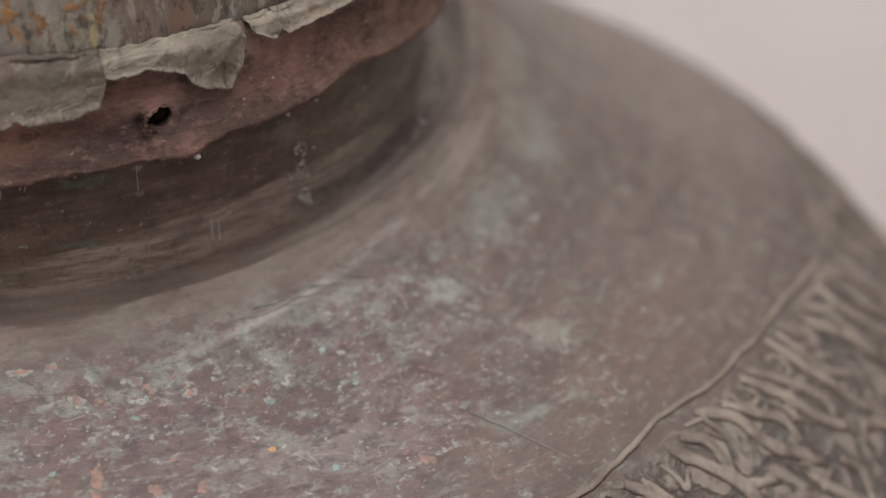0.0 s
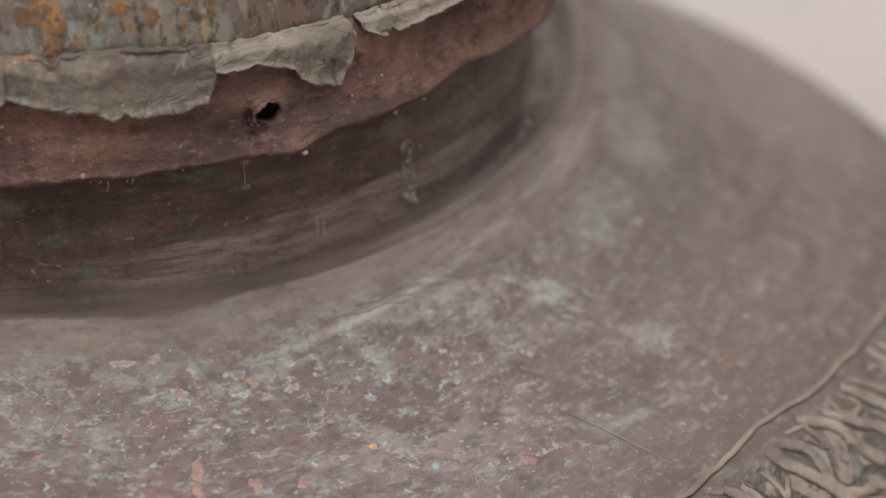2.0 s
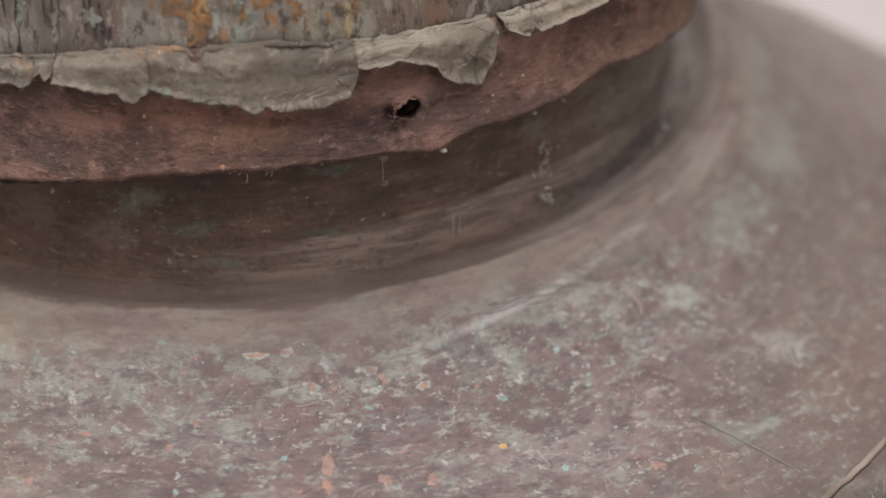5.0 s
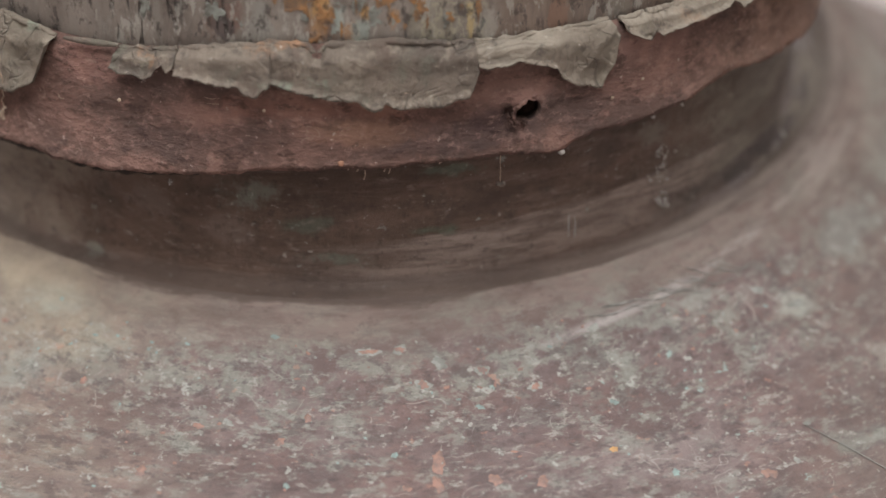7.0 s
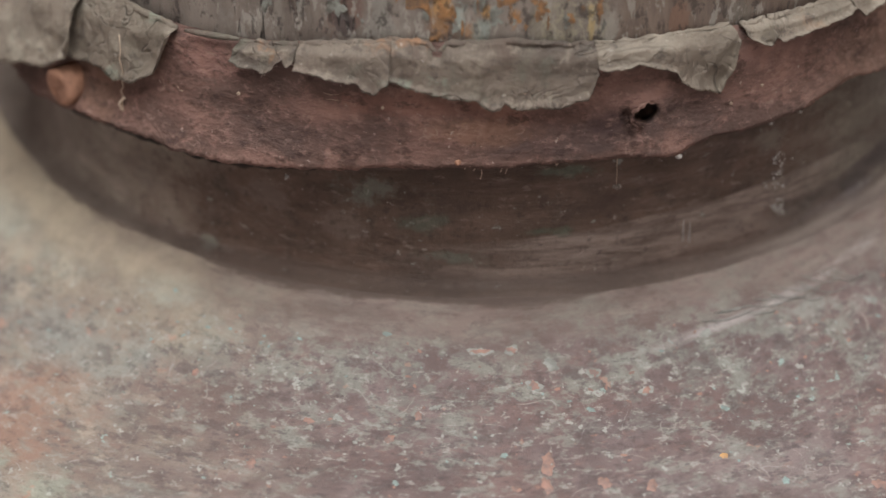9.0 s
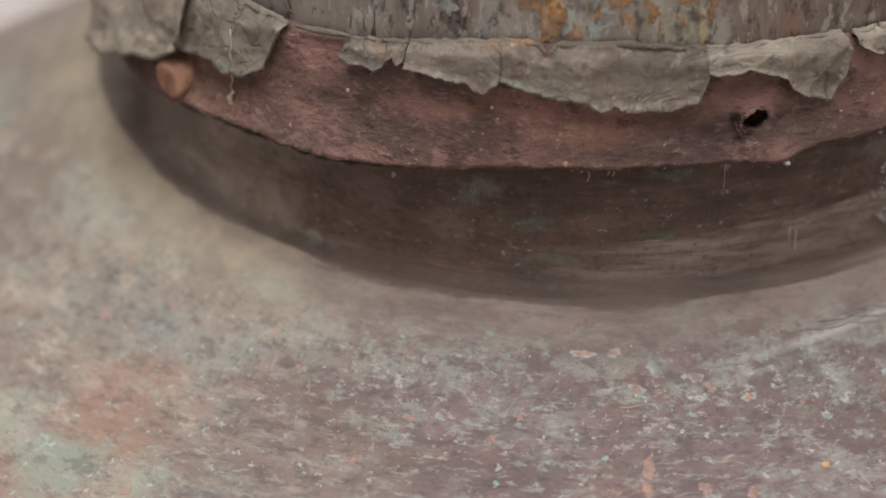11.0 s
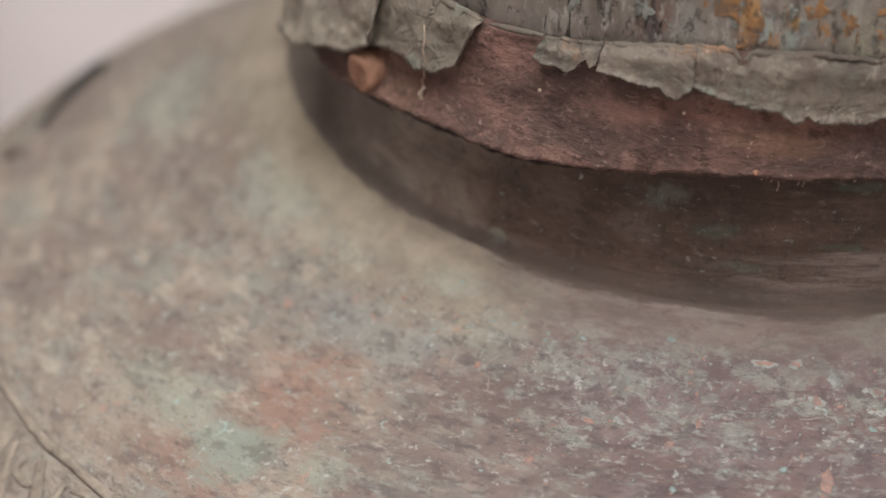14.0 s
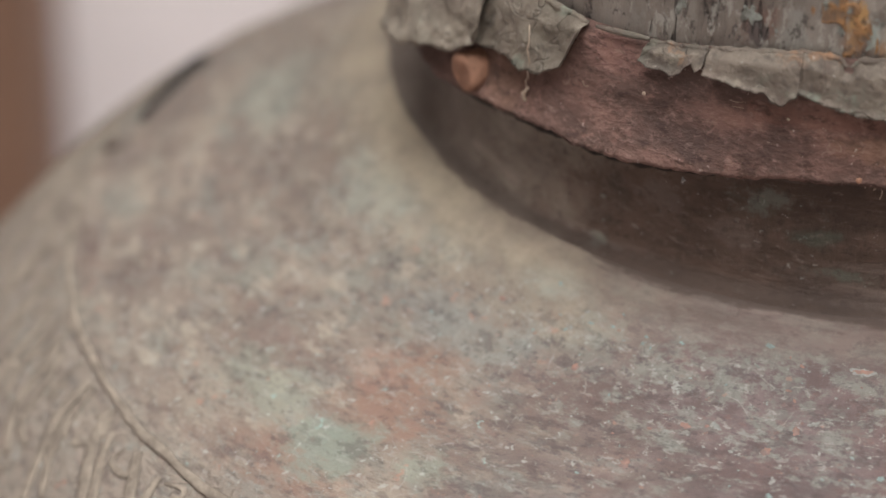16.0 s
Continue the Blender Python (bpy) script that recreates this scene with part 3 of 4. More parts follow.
def part(name, me, parent, label=""):
    """A mesh whose vertices are in world places, under its thing."""
    ob = new(name, me)
    ob.parent = parent
    base = Vector((0, 0, 0))
    up = parent
    while up:
        base += up.location
        up = up.parent
    ob.matrix_parent_inverse = Matrix.Translation(-base)
    return tagged(ob, label)


def single(name, me, label, category, group="", kind=""):
    return tagged(new(name, me), label, category, group, kind)


def smooth_line(pts, steps):
    """Catmull-Rom through points of any dimension."""
    p = [np.array(q, float) for q in pts]
    p = [2 * p[0] - p[1]] + p + [2 * p[-1] - p[-2]]
    out = []
    for i in range(1, len(p) - 2):
        for k in range(steps):
            t = k / steps
            a, b, c, d = p[i - 1:i + 3]
            out.append(0.5 * (2 * b + (c - a) * t + (2 * a - 5 * b + 4 * c - d) * t * t + (3 * b - a - 3 * c + d) * t ** 3))
    return out + [p[-2]]


def bumps(x, y, z, scale, seed=0.0):
    return noise.fractal(Vector((x * scale + seed, y * scale, z * scale)), 0.9, 2.1, 4)


def on_ring(rho, deg, z):
    a = radians(deg)
    t = min(max((abs((deg + 180) % 360 - 180) - 48) / 37, 0.0), 1.0)
    rho = rho * (1 - (0.092 if deg % 360 < 180 else 0.122) * t * t * (3 - 2 * t) * min(max((z + 0.5) / 0.05, 0.0), 1.0))
    return np.array((rho * math.sin(a) * U, -rho * math.cos(a) * U, z * U))


def grid_faces(rows, cols, wrap):
    return [(r * cols + c, r * cols + (c + 1) % cols, (r + 1) * cols + (c + 1) % cols, (r + 1) * cols + c)
            for r in range(rows - 1) for c in range(cols if wrap else cols - 1)]


def thick(outer, inner, faces):
    """Closes a sheet with an inner copy of itself and a rim along every free edge."""
    n = len(outer)
    seen = {}
    for f in faces:
        for i in range(len(f)):
            e = (f[i], f[(i + 1) % len(f)])
            seen[e] = True
    out = list(faces) + [tuple(v + n for v in reversed(f)) for f in faces]
    out += [(b, a, a + n, b + n) for a, b in seen if (b, a) not in seen]
    return list(outer) + list(inner), out


def tube(points, radii, sides=7, flat=1.0, normals=None):
    """A closed rod along points; flat squeezes it along the normals given."""
    verts, faces = [], []
    n = len(points)
    for i in range(n):
        d = points[min(i + 1, n - 1)] - points[max(i - 1, 0)]
        d = d / (np.linalg.norm(d) + 1e-12)
        up = normals[i] if normals is not None else np.array((0.13, 0.31, 0.94))
        s = np.cross(d, up)
        s /= np.linalg.norm(s) + 1e-12
        u = np.cross(s, d)
        for k in range(sides):
            a = 2 * math.pi * k / sides
            verts.append(points[i] + radii[i] * (s * math.cos(a) + u * math.sin(a) * flat))
    for i in range(n - 1):
        for k in range(sides):
            faces.append((i * sides + k, i * sides + (k + 1) % sides, (i + 1) * sides + (k + 1) % sides, (i + 1) * sides + k))
    faces += [tuple(reversed(range(sides))), tuple(range((n - 1) * sides, n * sides))]
    return verts, faces


def box_mesh(name, lo, hi, material, bevel=0.0):
    bm = bmesh.new()
    bmesh.ops.create_cube(bm, size=1.0)
    for v in bm.verts:
        for i in range(3):
            v.co[i] = lo[i] + (v.co[i] + 0.5) * (hi[i] - lo[i])
    if bevel:
        bmesh.ops.bevel(bm, geom=list(bm.edges), offset=bevel, segments=2, affect="EDGES", profile=0.5)
    me = bpy.data.meshes.new(name)
    bm.to_mesh(me)
    bm.free()
    me.materials.append(material)
    return me


# ---- the room ----
X0, X1, Y0, Y1 = -2.2, 2.2, -2.6, 1.30
single("floor", box_mesh("floor", (X0 - 0.2, Y0 - 0.2, FLOOR - 0.1), (X1 + 0.2, Y1 + 0.2, FLOOR), STONE), "pale worn stone floor", "floor", kind="structure")
single("wall_north", box_mesh("wall_north", (X0, Y1, FLOOR), (X1, Y1 + 0.2, CEIL), PLASTER), "pale lilac-grey plaster wall", "wall", kind="structure")
single("wall_south", box_mesh("wall_south", (X0, Y0 - 0.2, FLOOR), (X1, Y0, CEIL), PLASTER), "pale plaster wall", "wall", kind="structure")
single("wall_east", box_mesh("wall_east", (X1, Y0 - 0.2, FLOOR), (X1 + 0.2, Y1 + 0.2, CEIL), PLASTER), "pale plaster wall", "wall", kind="structure")
single("wall_west", box_mesh("wall_west", (X0 - 0.2, Y0 - 0.2, FLOOR), (X0, Y1 + 0.2, CEIL), PLASTER), "pale plaster wall", "wall", kind="structure")


def ceiling():
    xs = [X0 - 0.2, SKY_X - SKY_SX / 2, SKY_X + SKY_SX / 2, X1 + 0.2]
    ys = [Y0 - 0.2, SKY_Y - SKY_SY / 2, SKY_Y + SKY_SY / 2, Y1 + 0.2]
    low = [(x, y, CEIL) for y in ys for x in xs]
    high = [(x, y, CEIL + 0.12) for y in ys for x in xs]
    faces = [tuple(reversed(f)) for f in grid_faces(4, 4, False)]
    del faces[4]
    v, f = thick(low, high, faces)
    single("ceiling", mesh_of("ceiling", v, f, PLASTER, False), "pale plaster ceiling with a square skylight opening", "ceiling", kind="structure")


ceiling()


def cupboard():
    root = thing("wooden_cupboard", -1.1, 1.255, FLOOR, "tall brown varnished wooden cupboard against the plaster wall", "cupboard")
    part("body", box_mesh("body", (-1.66, 1.216, FLOOR), (-0.634, 1.298, 0.95), WOOD, 0.004), root)
    for x in (-1.64, -1.14):
        part("door", box_mesh("door", (x, 1.198, FLOOR + 0.04), (x + 0.475, 1.214, 0.92), WOOD, 0.003), root)


cupboard()

# ---- the vessel: profile of revolution, the body leaning back under its neck ----
LEAN_BACK = 0.607
NECK_LINE = [(0.985, 0.62), (0.988, 0.2), (0.995, -0.05), (0.998, -0.10), (0.998, -0.13), (0.999, -0.16), (1.0, -0.2), (1.0, -0.30), (1.0, -0.38), (1.0, -0.45), (1.003, -0.480), (1.014, -0.494), (1.036, -0.501)]
SHOULDER_LINE = [(1.036, -0.501), (1.075, -0.522), (1.15, -0.555), (1.3, -0.615), (1.45, -0.645), (1.6, -0.673), (1.75, -0.722), (1.9, -0.827),
                 (2.1, -1.038), (2.35, -1.37), (2.55, -1.85), (2.62, -2.4), (2.56, -3.2), (2.35, -4.2), (2.05, -5.2), (1.8, -6.1), (1.72, -6.5), (1.8, -6.896)]
RING = [(-180, 1.69), (-110, 1.68), (-96, 1.685), (-77, 1.712), (-67, 1.741), (-61, 1.76), (-42, 1.80), (-20, 1.79), (0, 1.765), (20, 1.755), (36, 1.736),
        (44, 1.697), (54, 1.708), (64, 1.722), (72, 1.764), (95, 1.76), (120, 1.72), (180, 1.69)]


def ring_rho(deg):
    d = (deg + 180) % 360 - 180
    return float(np.interp(d, [r[0] for r in RING], [r[1] for r in RING]))


FINE = smooth_line(SHOULDER_LINE[:11], 12)
FINE_R, FINE_Z = [p[0] for p in FINE], [p[1] for p in FINE]


def lean(rho, z, deg):
    k = max(min(rho, 2.3) - 1.04, 0.0) * LEAN_BACK * (1 - math.cos(radians(deg))) / 2
    return k * min(max((z + 6.3) / 4.4, 0.0), 1.0)


def dent(rho, deg):
    """Hammer marks and hollows of the sheet, in neck radii."""
    p = on_ring(rho, deg, 0)
    w = min(max((rho - 1.05) / 0.15, 0), 1)
    return w * (0.010 * bumps(p[0], p[1], 0, 9, 3) + 0.0035 * bumps(p[0], p[1], 0, 40, 8))


def surf(rho, deg, lift=0.0):
    """A place on the shoulder, raised by lift."""
    z = float(np.interp(rho, FINE_R, FINE_Z)) - lean(rho, -1, deg) + dent(rho, deg)
    return on_ring(rho, deg, z + lift)


def surf_normal(rho, deg):
    a = surf(rho + 0.01, deg) - surf(rho - 0.01, deg)
    b = surf(rho, deg + 0.5) - surf(rho, deg - 0.5)
    n = np.cross(a, b)
    n /= np.linalg.norm(n)
    return n if n[2] > 0 else -n


vessel = thing("copper_vessel", 0, 0, FLOOR, "large old copper vessel with mottled brown-green patina on the floor", "vessel")


def vessel_parts():
    cols = 900
    line = smooth_line(NECK_LINE, 8)
    verts = []
    for rho, z in line:
        for c in range(cols):
            d = 360 * c / cols
            p = on_ring(1, d, z)
            r = rho + 0.004 * bumps(p[0], p[1], p[2], 14, 5) * min(1, (z + 0.5) * 8)
            q = math.hypot(radians((d + 180) % 360 - 180 - 17.3) / 0.030, (z + 0.131) / 0.030)
            if q < 1.0:
                r -= 0.10 * min(1.0, 3 * (1 - q))
            verts.append(on_ring(r, d, z))
    rows = len(line)
    top = len(verts)
    verts.append(np.array((0, 0, 0.62 * U)))
    faces = [tuple(reversed(f)) for f in grid_faces(rows, cols, True)] + [(c, (c + 1) % cols, top) for c in range(cols)]
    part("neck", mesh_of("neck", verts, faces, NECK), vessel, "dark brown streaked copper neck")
    near = []
    for a, b in zip(SHOULDER_LINE[:9], SHOULDER_LINE[1:10]):
        k = max(3, int((b[0] - a[0]) / 0.012))
        near += [a[0] + (b[0] - a[0]) * i / k for i in range(k)]
    verts = []
    for rho in near:
        for c in range(cols):
            d = 360 * c / cols - 180
            p = surf(rho, d)
            verts.append(p)
    low = smooth_line(SHOULDER_LINE[9:], 6)
    for rho, z in low:
        for c in range(cols):
            d = 360 * c / cols - 180
            verts.append(on_ring(rho, d, z - lean(rho, z, d) + (dent(rho, d) if z > -2 else 0)))
    rows = len(near) + len(low)
    part("shoulder", mesh_of("shoulder", verts, [tuple(reversed(f)) for f in grid_faces(rows, cols, True)], COPPER), vessel,
         "sloping copper shoulder and belly with green and orange flecks")


vessel_parts()


def stroke(line, width, height, sides=8):
    """A raised chased line on the shoulder: line of (rho, degrees)."""
    pts = smooth_line(line, 5)
    p = [surf(r, d, 0.002) for r, d in pts]
    nm = [surf_normal(r, d) for r, d in pts]
    n = len(p)
    width = width * 0.80
    rad = [width * U * (0.35 + 0.65 * math.sin(math.pi * min(max((i + 0.6) / n, 0), 1)) ** 0.6) * random.uniform(0.85, 1.15) for i in range(n)]
    return tube(p, rad, sides, height / width, nm)


def border():
    # the bead that parts the plain shoulder from the chased border
    pts = [(ring_rho(d) + 0.006 * bumps(d * 0.05, 0, 0, 3, 4) + 0.003 * bumps(d * 0.05, 0, 0, 14, 4), d) for d in np.arange(-180, 180, 1.0)]
    p = [surf(r, d, 0.004) for r, d in pts]
    nm = [surf_normal(r, d) for r, d in pts]
    rad = [(0.011 + 0.004 * bumps(*q, 60)) * U * (0.9 if d < -20 else 0.55) for q, (r, d) in zip(p, pts)]
    half = 170
    for lo, hi, m in ((0, half, DUSTY_BRASS), (half, len(p), BEAD)):
        v, f = tube(p[lo:hi + 1], rad[lo:hi + 1], 8, 0.30, nm[lo:hi + 1])
        part("border_bead", mesh_of("border_bead", v, f, m), vessel, "raised dusty brass-coloured bead round the shoulder")
    d = -178.0
    k = 0
    while d < 178:
        r = ring_rho(d) + 0.012
        wid = random.uniform(4.6, 5.6)
        lines = []
        s = random.uniform(0.8, 1.2)
        # a slanting strand pair, and a leaf loop with a curl between them
        lines.append(([(r + 0.015, d), (r + 0.07, d + 1.1 * s), (r + 0.14, d + 2.6 * s), (r + 0.20, d + 4.4 * s)], 0.023))
        lines.append(([(r + 0.02, d + 1.9), (r + 0.08, d + 2.9 * s), (r + 0.13, d + 4.1 * s), (r + 0.17, d + 5.3)], 0.018))
        if k % 2 == 0:
            lines.append(([(r + 0.03, d + 3.1), (r + 0.02, d + 4.3), (r + 0.055, d + 4.9), (r + 0.085, d + 4.0), (r + 0.06, d + 3.2)], 0.009))
            lines.append(([(r + 0.19, d - 0.5), (r + 0.25, d - 0.2), (r + 0.30, d + 1.4), (r + 0.26, d + 3.0), (r + 0.21, d + 2.4)], 0.021))
        else:
            lines.append(([(r + 0.02, d + 3.4), (r + 0.06, d + 3.6), (r + 0.075, d + 4.5), (r + 0.04, d + 4.6)], 0.010))
            lines.append(([(r + 0.24, d), (r + 0.20, d + 1.6), (r + 0.25, d + 3.4), (r + 0.31, d + 4.2)], 0.019))
        for _ in range(2):
            q, e = random.uniform(0.03, 0.30), d + random.uniform(0, 5)
            c = random.choice((-1, 1)) * random.uniform(0.5, 1.4)
            lines.append(([(r + q, e), (r + q + 0.025, e + c), (r + q + 0.05, e + 0.3 * c), (r + q + 0.035, e - 0.5 * c)], random.uniform(0.005, 0.009)))
        verts, faces = [], []
        for ln, w in lines:
            v, f = stroke([(a + random.uniform(-0.014, 0.014), b + random.uniform(-0.7, 0.7)) for a, b in ln], w, w * (0.30 if d > 0 else 0.09))
            o = len(verts)
            verts += v
            faces += [tuple(i + o for i in q) for q in f]
        part("chased_leaf", mesh_of("chased_leaf", verts, faces, BRASS if d > -10 else DUSTY_BRASS), vessel)
        d += wid
        k += 1
    pts = [(ring_rho(a) + 0.345, a) for a in np.arange(-180, 181, 1.5)]
    p = [surf(r, a, 0.003) for r, a in pts]
    v, f = tube(p, [0.011 * U] * len(p), 8, 0.7, [surf_normal(r, a) for r, a in pts])
    part("lower_bead", mesh_of("lower_bead", v, f, BRASS), vessel)


border()


def fleck(name, rho, deg, long, wide, turn, material, height=0.004):
    """A thin irregular crust lying on the shoulder."""
    k = 26
    ph = random.uniform(0, 6)
    height = min(height, 0.0016)
    verts = [surf(rho, deg, height)]
    for s, lift in ((0.6, height), (1.0, -0.002)):
        for i in range(k):
            a = 2 * math.pi * i / k
            w = s * (1 + 0.22 * math.sin(2 * a + ph) + 0.16 * math.sin(5 * a + 2 * ph) + 0.06 * math.sin(9 * a + 3 * ph) + random.uniform(-0.12, 0.12))
            u, v = long * math.cos(a) * w, wide * math.sin(a) * w
            c, sn = math.cos(radians(turn)), math.sin(radians(turn))
            u, v = u * c - v * sn, u * sn + v * c
            verts.append(surf(rho + v, deg + math.degrees(u / rho), lift))
    faces = [(0, 1 + (i + 1) % k, 1 + i) for i in range(k)] + [(1 + i, 1 + (i + 1) % k, 1 + k + (i + 1) % k, 1 + k + i) for i in range(k)]
    part(name, mesh_of(name, verts, faces, material), vessel)


for deg, rho, long, wide in ((0.5, 1.138, 0.022, 0.007), (3.4, 1.136, 0.012, 0.008), (10.6, 1.189, 0.011, 0.009), (14.8, 1.235, 0.012, 0.008),
                             (5.2, 1.207, 0.014, 0.010), (-6.6, 1.326, 0.010, 0.012), (-4.6, 1.269, 0.010, 0.010), (5.5, 1.377, 0.016, 0.034),
                             (5.2, 1.430, 0.012, 0.022), (9.3, 1.432, 0.016, 0.016), (12.6, 1.450, 0.014, 0.015), (3.0, 1.435, 0.010, 0.010),
                             (-16.4, 1.419, 0.013, 0.014), (-24.5, 1.246, 0.010, 0.008), (-13.4, 1.300, 0.012, 0.008), (-34.9, 1.179, 0.008, 0.006), (28.2, 1.545, 0.016, 0.016)):
    if rho < 1.24 and deg > 0:
        fleck("crust_rim", rho, deg, long * 1.15 + 0.003, wide * 1.2 + 0.003, 0, WHITE, 0.0010)
    fleck("copper_fleck", rho, deg, long, wide, 0, ORANGE)
fleck("ochre_fleck", 1.404, 18.7, 0.008, 0.010, 0, OCHRE)
for deg, rho, long, wide in ((2.3, 1.350, 0.009, 0.007), (20.7, 1.297, 0.009, 0.008), (-5.6, 1.429, 0.007, 0.008), (22.1, 1.485, 0.010, 0.010),
                             (9.7, 1.259, 0.012, 0.005), (-30.7, 1.109, 0.005, 0.005), (-8.4, 1.112, 0.010, 0.006)):
    fleck("verdigris_fleck", rho, deg, long, wide, random.uniform(-20, 20), VERDIGRIS)
for deg, rho, long, wide in ((6.9, 1.167, 0.018, 0.014), (22.0, 1.148, 0.014, 0.010), (64.4, 1.407, 0.007, 0.007), (57.7, 1.240, 0.020, 0.008), (53.9, 1.518, 0.008, 0.007),
                             (39.7, 1.183, 0.016, 0.012), (42.2, 1.237, 0.024, 0.010), (33.7, 1.469, 0.010, 0.006), (-3.3, 1.251, 0.012, 0.005),
                             (30.7, 1.538, 0.010, 0.008), (-11.0, 1.288, 0.014, 0.007)):
    fleck("lime_fleck", rho, deg, long, wide, random.uniform(-30, 30), WHITE)
for i in range(125):
    deg = random.gauss(0, 26)
    rho = 1.12 + abs(random.gauss(0.10, 0.16))
    if rho > 1.66:
        continue
    s = random.choice((0.002, 0.0026, 0.003, 0.0036))
    fleck("crust_fleck", rho, deg, s * random.uniform(1, 2.2), s, random.uniform(-40, 40), random.choice((WHITE, WHITE, VERDIGRIS, ORANGE, ORANGE)), 0.002)


# ---- painted sleeve above the band ----
def sleeve():
    cols, line = 720, [(1.0, -0.075), (1.004, -0.05), (1.006, 0.04), (1.004, 0.2), (1.0, 0.4), (0.998, 0.58), (1.012, 0.6), (1.016, 0.63), (1.0, 0.65), (0.97, 0.645)]
    verts = []
    for rho, z in line:
        for c in range(cols):
            d = 360 * c / cols
            p = on_ring(1, d, z)
            verts.append(on_ring(rho + 0.004 * bumps(p[0], p[1], p[2] * 0.3, 60, 2), d, z))
    inner = [np.array((v[0] * 0.985, v[1] * 0.985, v[2])) for v in verts]
    v, f = thick(verts, inner, [tuple(reversed(q)) for q in grid_faces(len(line), cols, True)])
    root = thing("painted_sleeve", 0, 0, 0, "flaking grey painted sleeve with ochre and verdigris patches", "sleeve")
    part("sleeve_wall", mesh_of("sleeve_wall", v, f, SLEEVE), root)
    spots = ((-5.5, 0.11, 2.2, 0.05, OCHRE_PAINT), (-3.2, 0.075, 1.2, 0.03, OCHRE_PAINT), (0.2, 0.10, 0.8, 0.035, PALE_PAINT), (3.0, 0.11, 1.5, 0.03, OCHRE_PAINT),
             (1.8, 0.075, 1.3, 0.025, PALE_PAINT), (6.6, 0.09, 0.9, 0.02, OCHRE_PAINT), (-4.2, 0.035, 0.7, 0.02, OCHRE_PAINT), (12.5, 0.085, 0.6, 0.04, OCHRE_PAINT),
             (-14.5, 0.075, 1.2, 0.03, PALE_PAINT), (-22.0, 0.075, 1.0, 0.035, PALE_PAINT), (-12.0, 0.05, 0.8, 0.02, PALE_PAINT))
    spots += tuple((random.uniform(-9, 14), random.uniform(0.04, 0.16), random.uniform(0.2, 0.7), random.uniform(0.006, 0.02), random.choice((OCHRE_PAINT, PALE_PAINT))) for _ in range(34))
    for deg, z, w, h, m in spots:
        w, h = w * 0.8, h * 0.8
        k, ph = 22, random.uniform(0, 6)
        ring = [(w * math.cos(a) * j, h * math.sin(a) * j) for a in np.linspace(0, 2 * math.pi, k, endpoint=False)
                for j in (1 + 0.3 * math.sin(2 * a + ph) + 0.25 * math.sin(5 * a + ph) + random.uniform(-0.35, 0.35),)]
        verts = [on_ring(1.0075, deg, z)] + [on_ring(1.0075, deg + u * 0.75, z + q * 0.75) for u, q in ring] + [on_ring(1.002, deg + u, z + q) for u, q in ring]
        faces = [(0, 1 + i, 1 + (i + 1) % k) for i in range(k)] + [(1 + i, 1 + k + i, 1 + k + (i + 1) % k, 1 + (i + 1) % k) for i in range(k)]
        part("paint_flake", mesh_of("paint_flake", verts, faces, m, False), root)


# ---- leather band ----
BAND_LOW = [(-180, -0.33), (-90, -0.36), (-63, -0.335), (-57.7, -0.302), (-52, -0.297), (-47.7, -0.283), (-42, -0.27), (-34, -0.261), (-27, -0.261), (-23.4, -0.255),
            (-16.4, -0.239), (-12.8, -0.231), (-10.5, -0.218), (-2.4, -0.211), (6.7, -0.21), (13.7, -0.21), (20.4, -0.219), (24.2, -0.196), (27.5, -0.197), (33.1, -0.195),
            (38.4, -0.178), (42.6, -0.172), (49, -0.193), (61, -0.231), (90, -0.26), (180, -0.33)]
BAND_TOP = [(-180, -0.12), (-90, -0.20), (-74, -0.19), (-54, -0.10), (-46, -0.055), (-39, -0.028), (-32, -0.029), (-24, -0.020), (-18, -0.004), (-8, 0.022), (3, 0.024), (11, 0.012), (20, 0.004), (27, 0.0), (34, -0.004), (42, -0.014), (60, -0.05), (180, -0.12)]


def along(table, d):
    return float(np.interp(d, [q[0] for q in table], [q[1] for q in table]))


belt = thing("leather_band", 0, 0, -0.2 * U, "cracked reddish-brown leather band with a peg hole round the neck", "band")
HOLE = (17.3, -0.131, 0.025, 0.023)


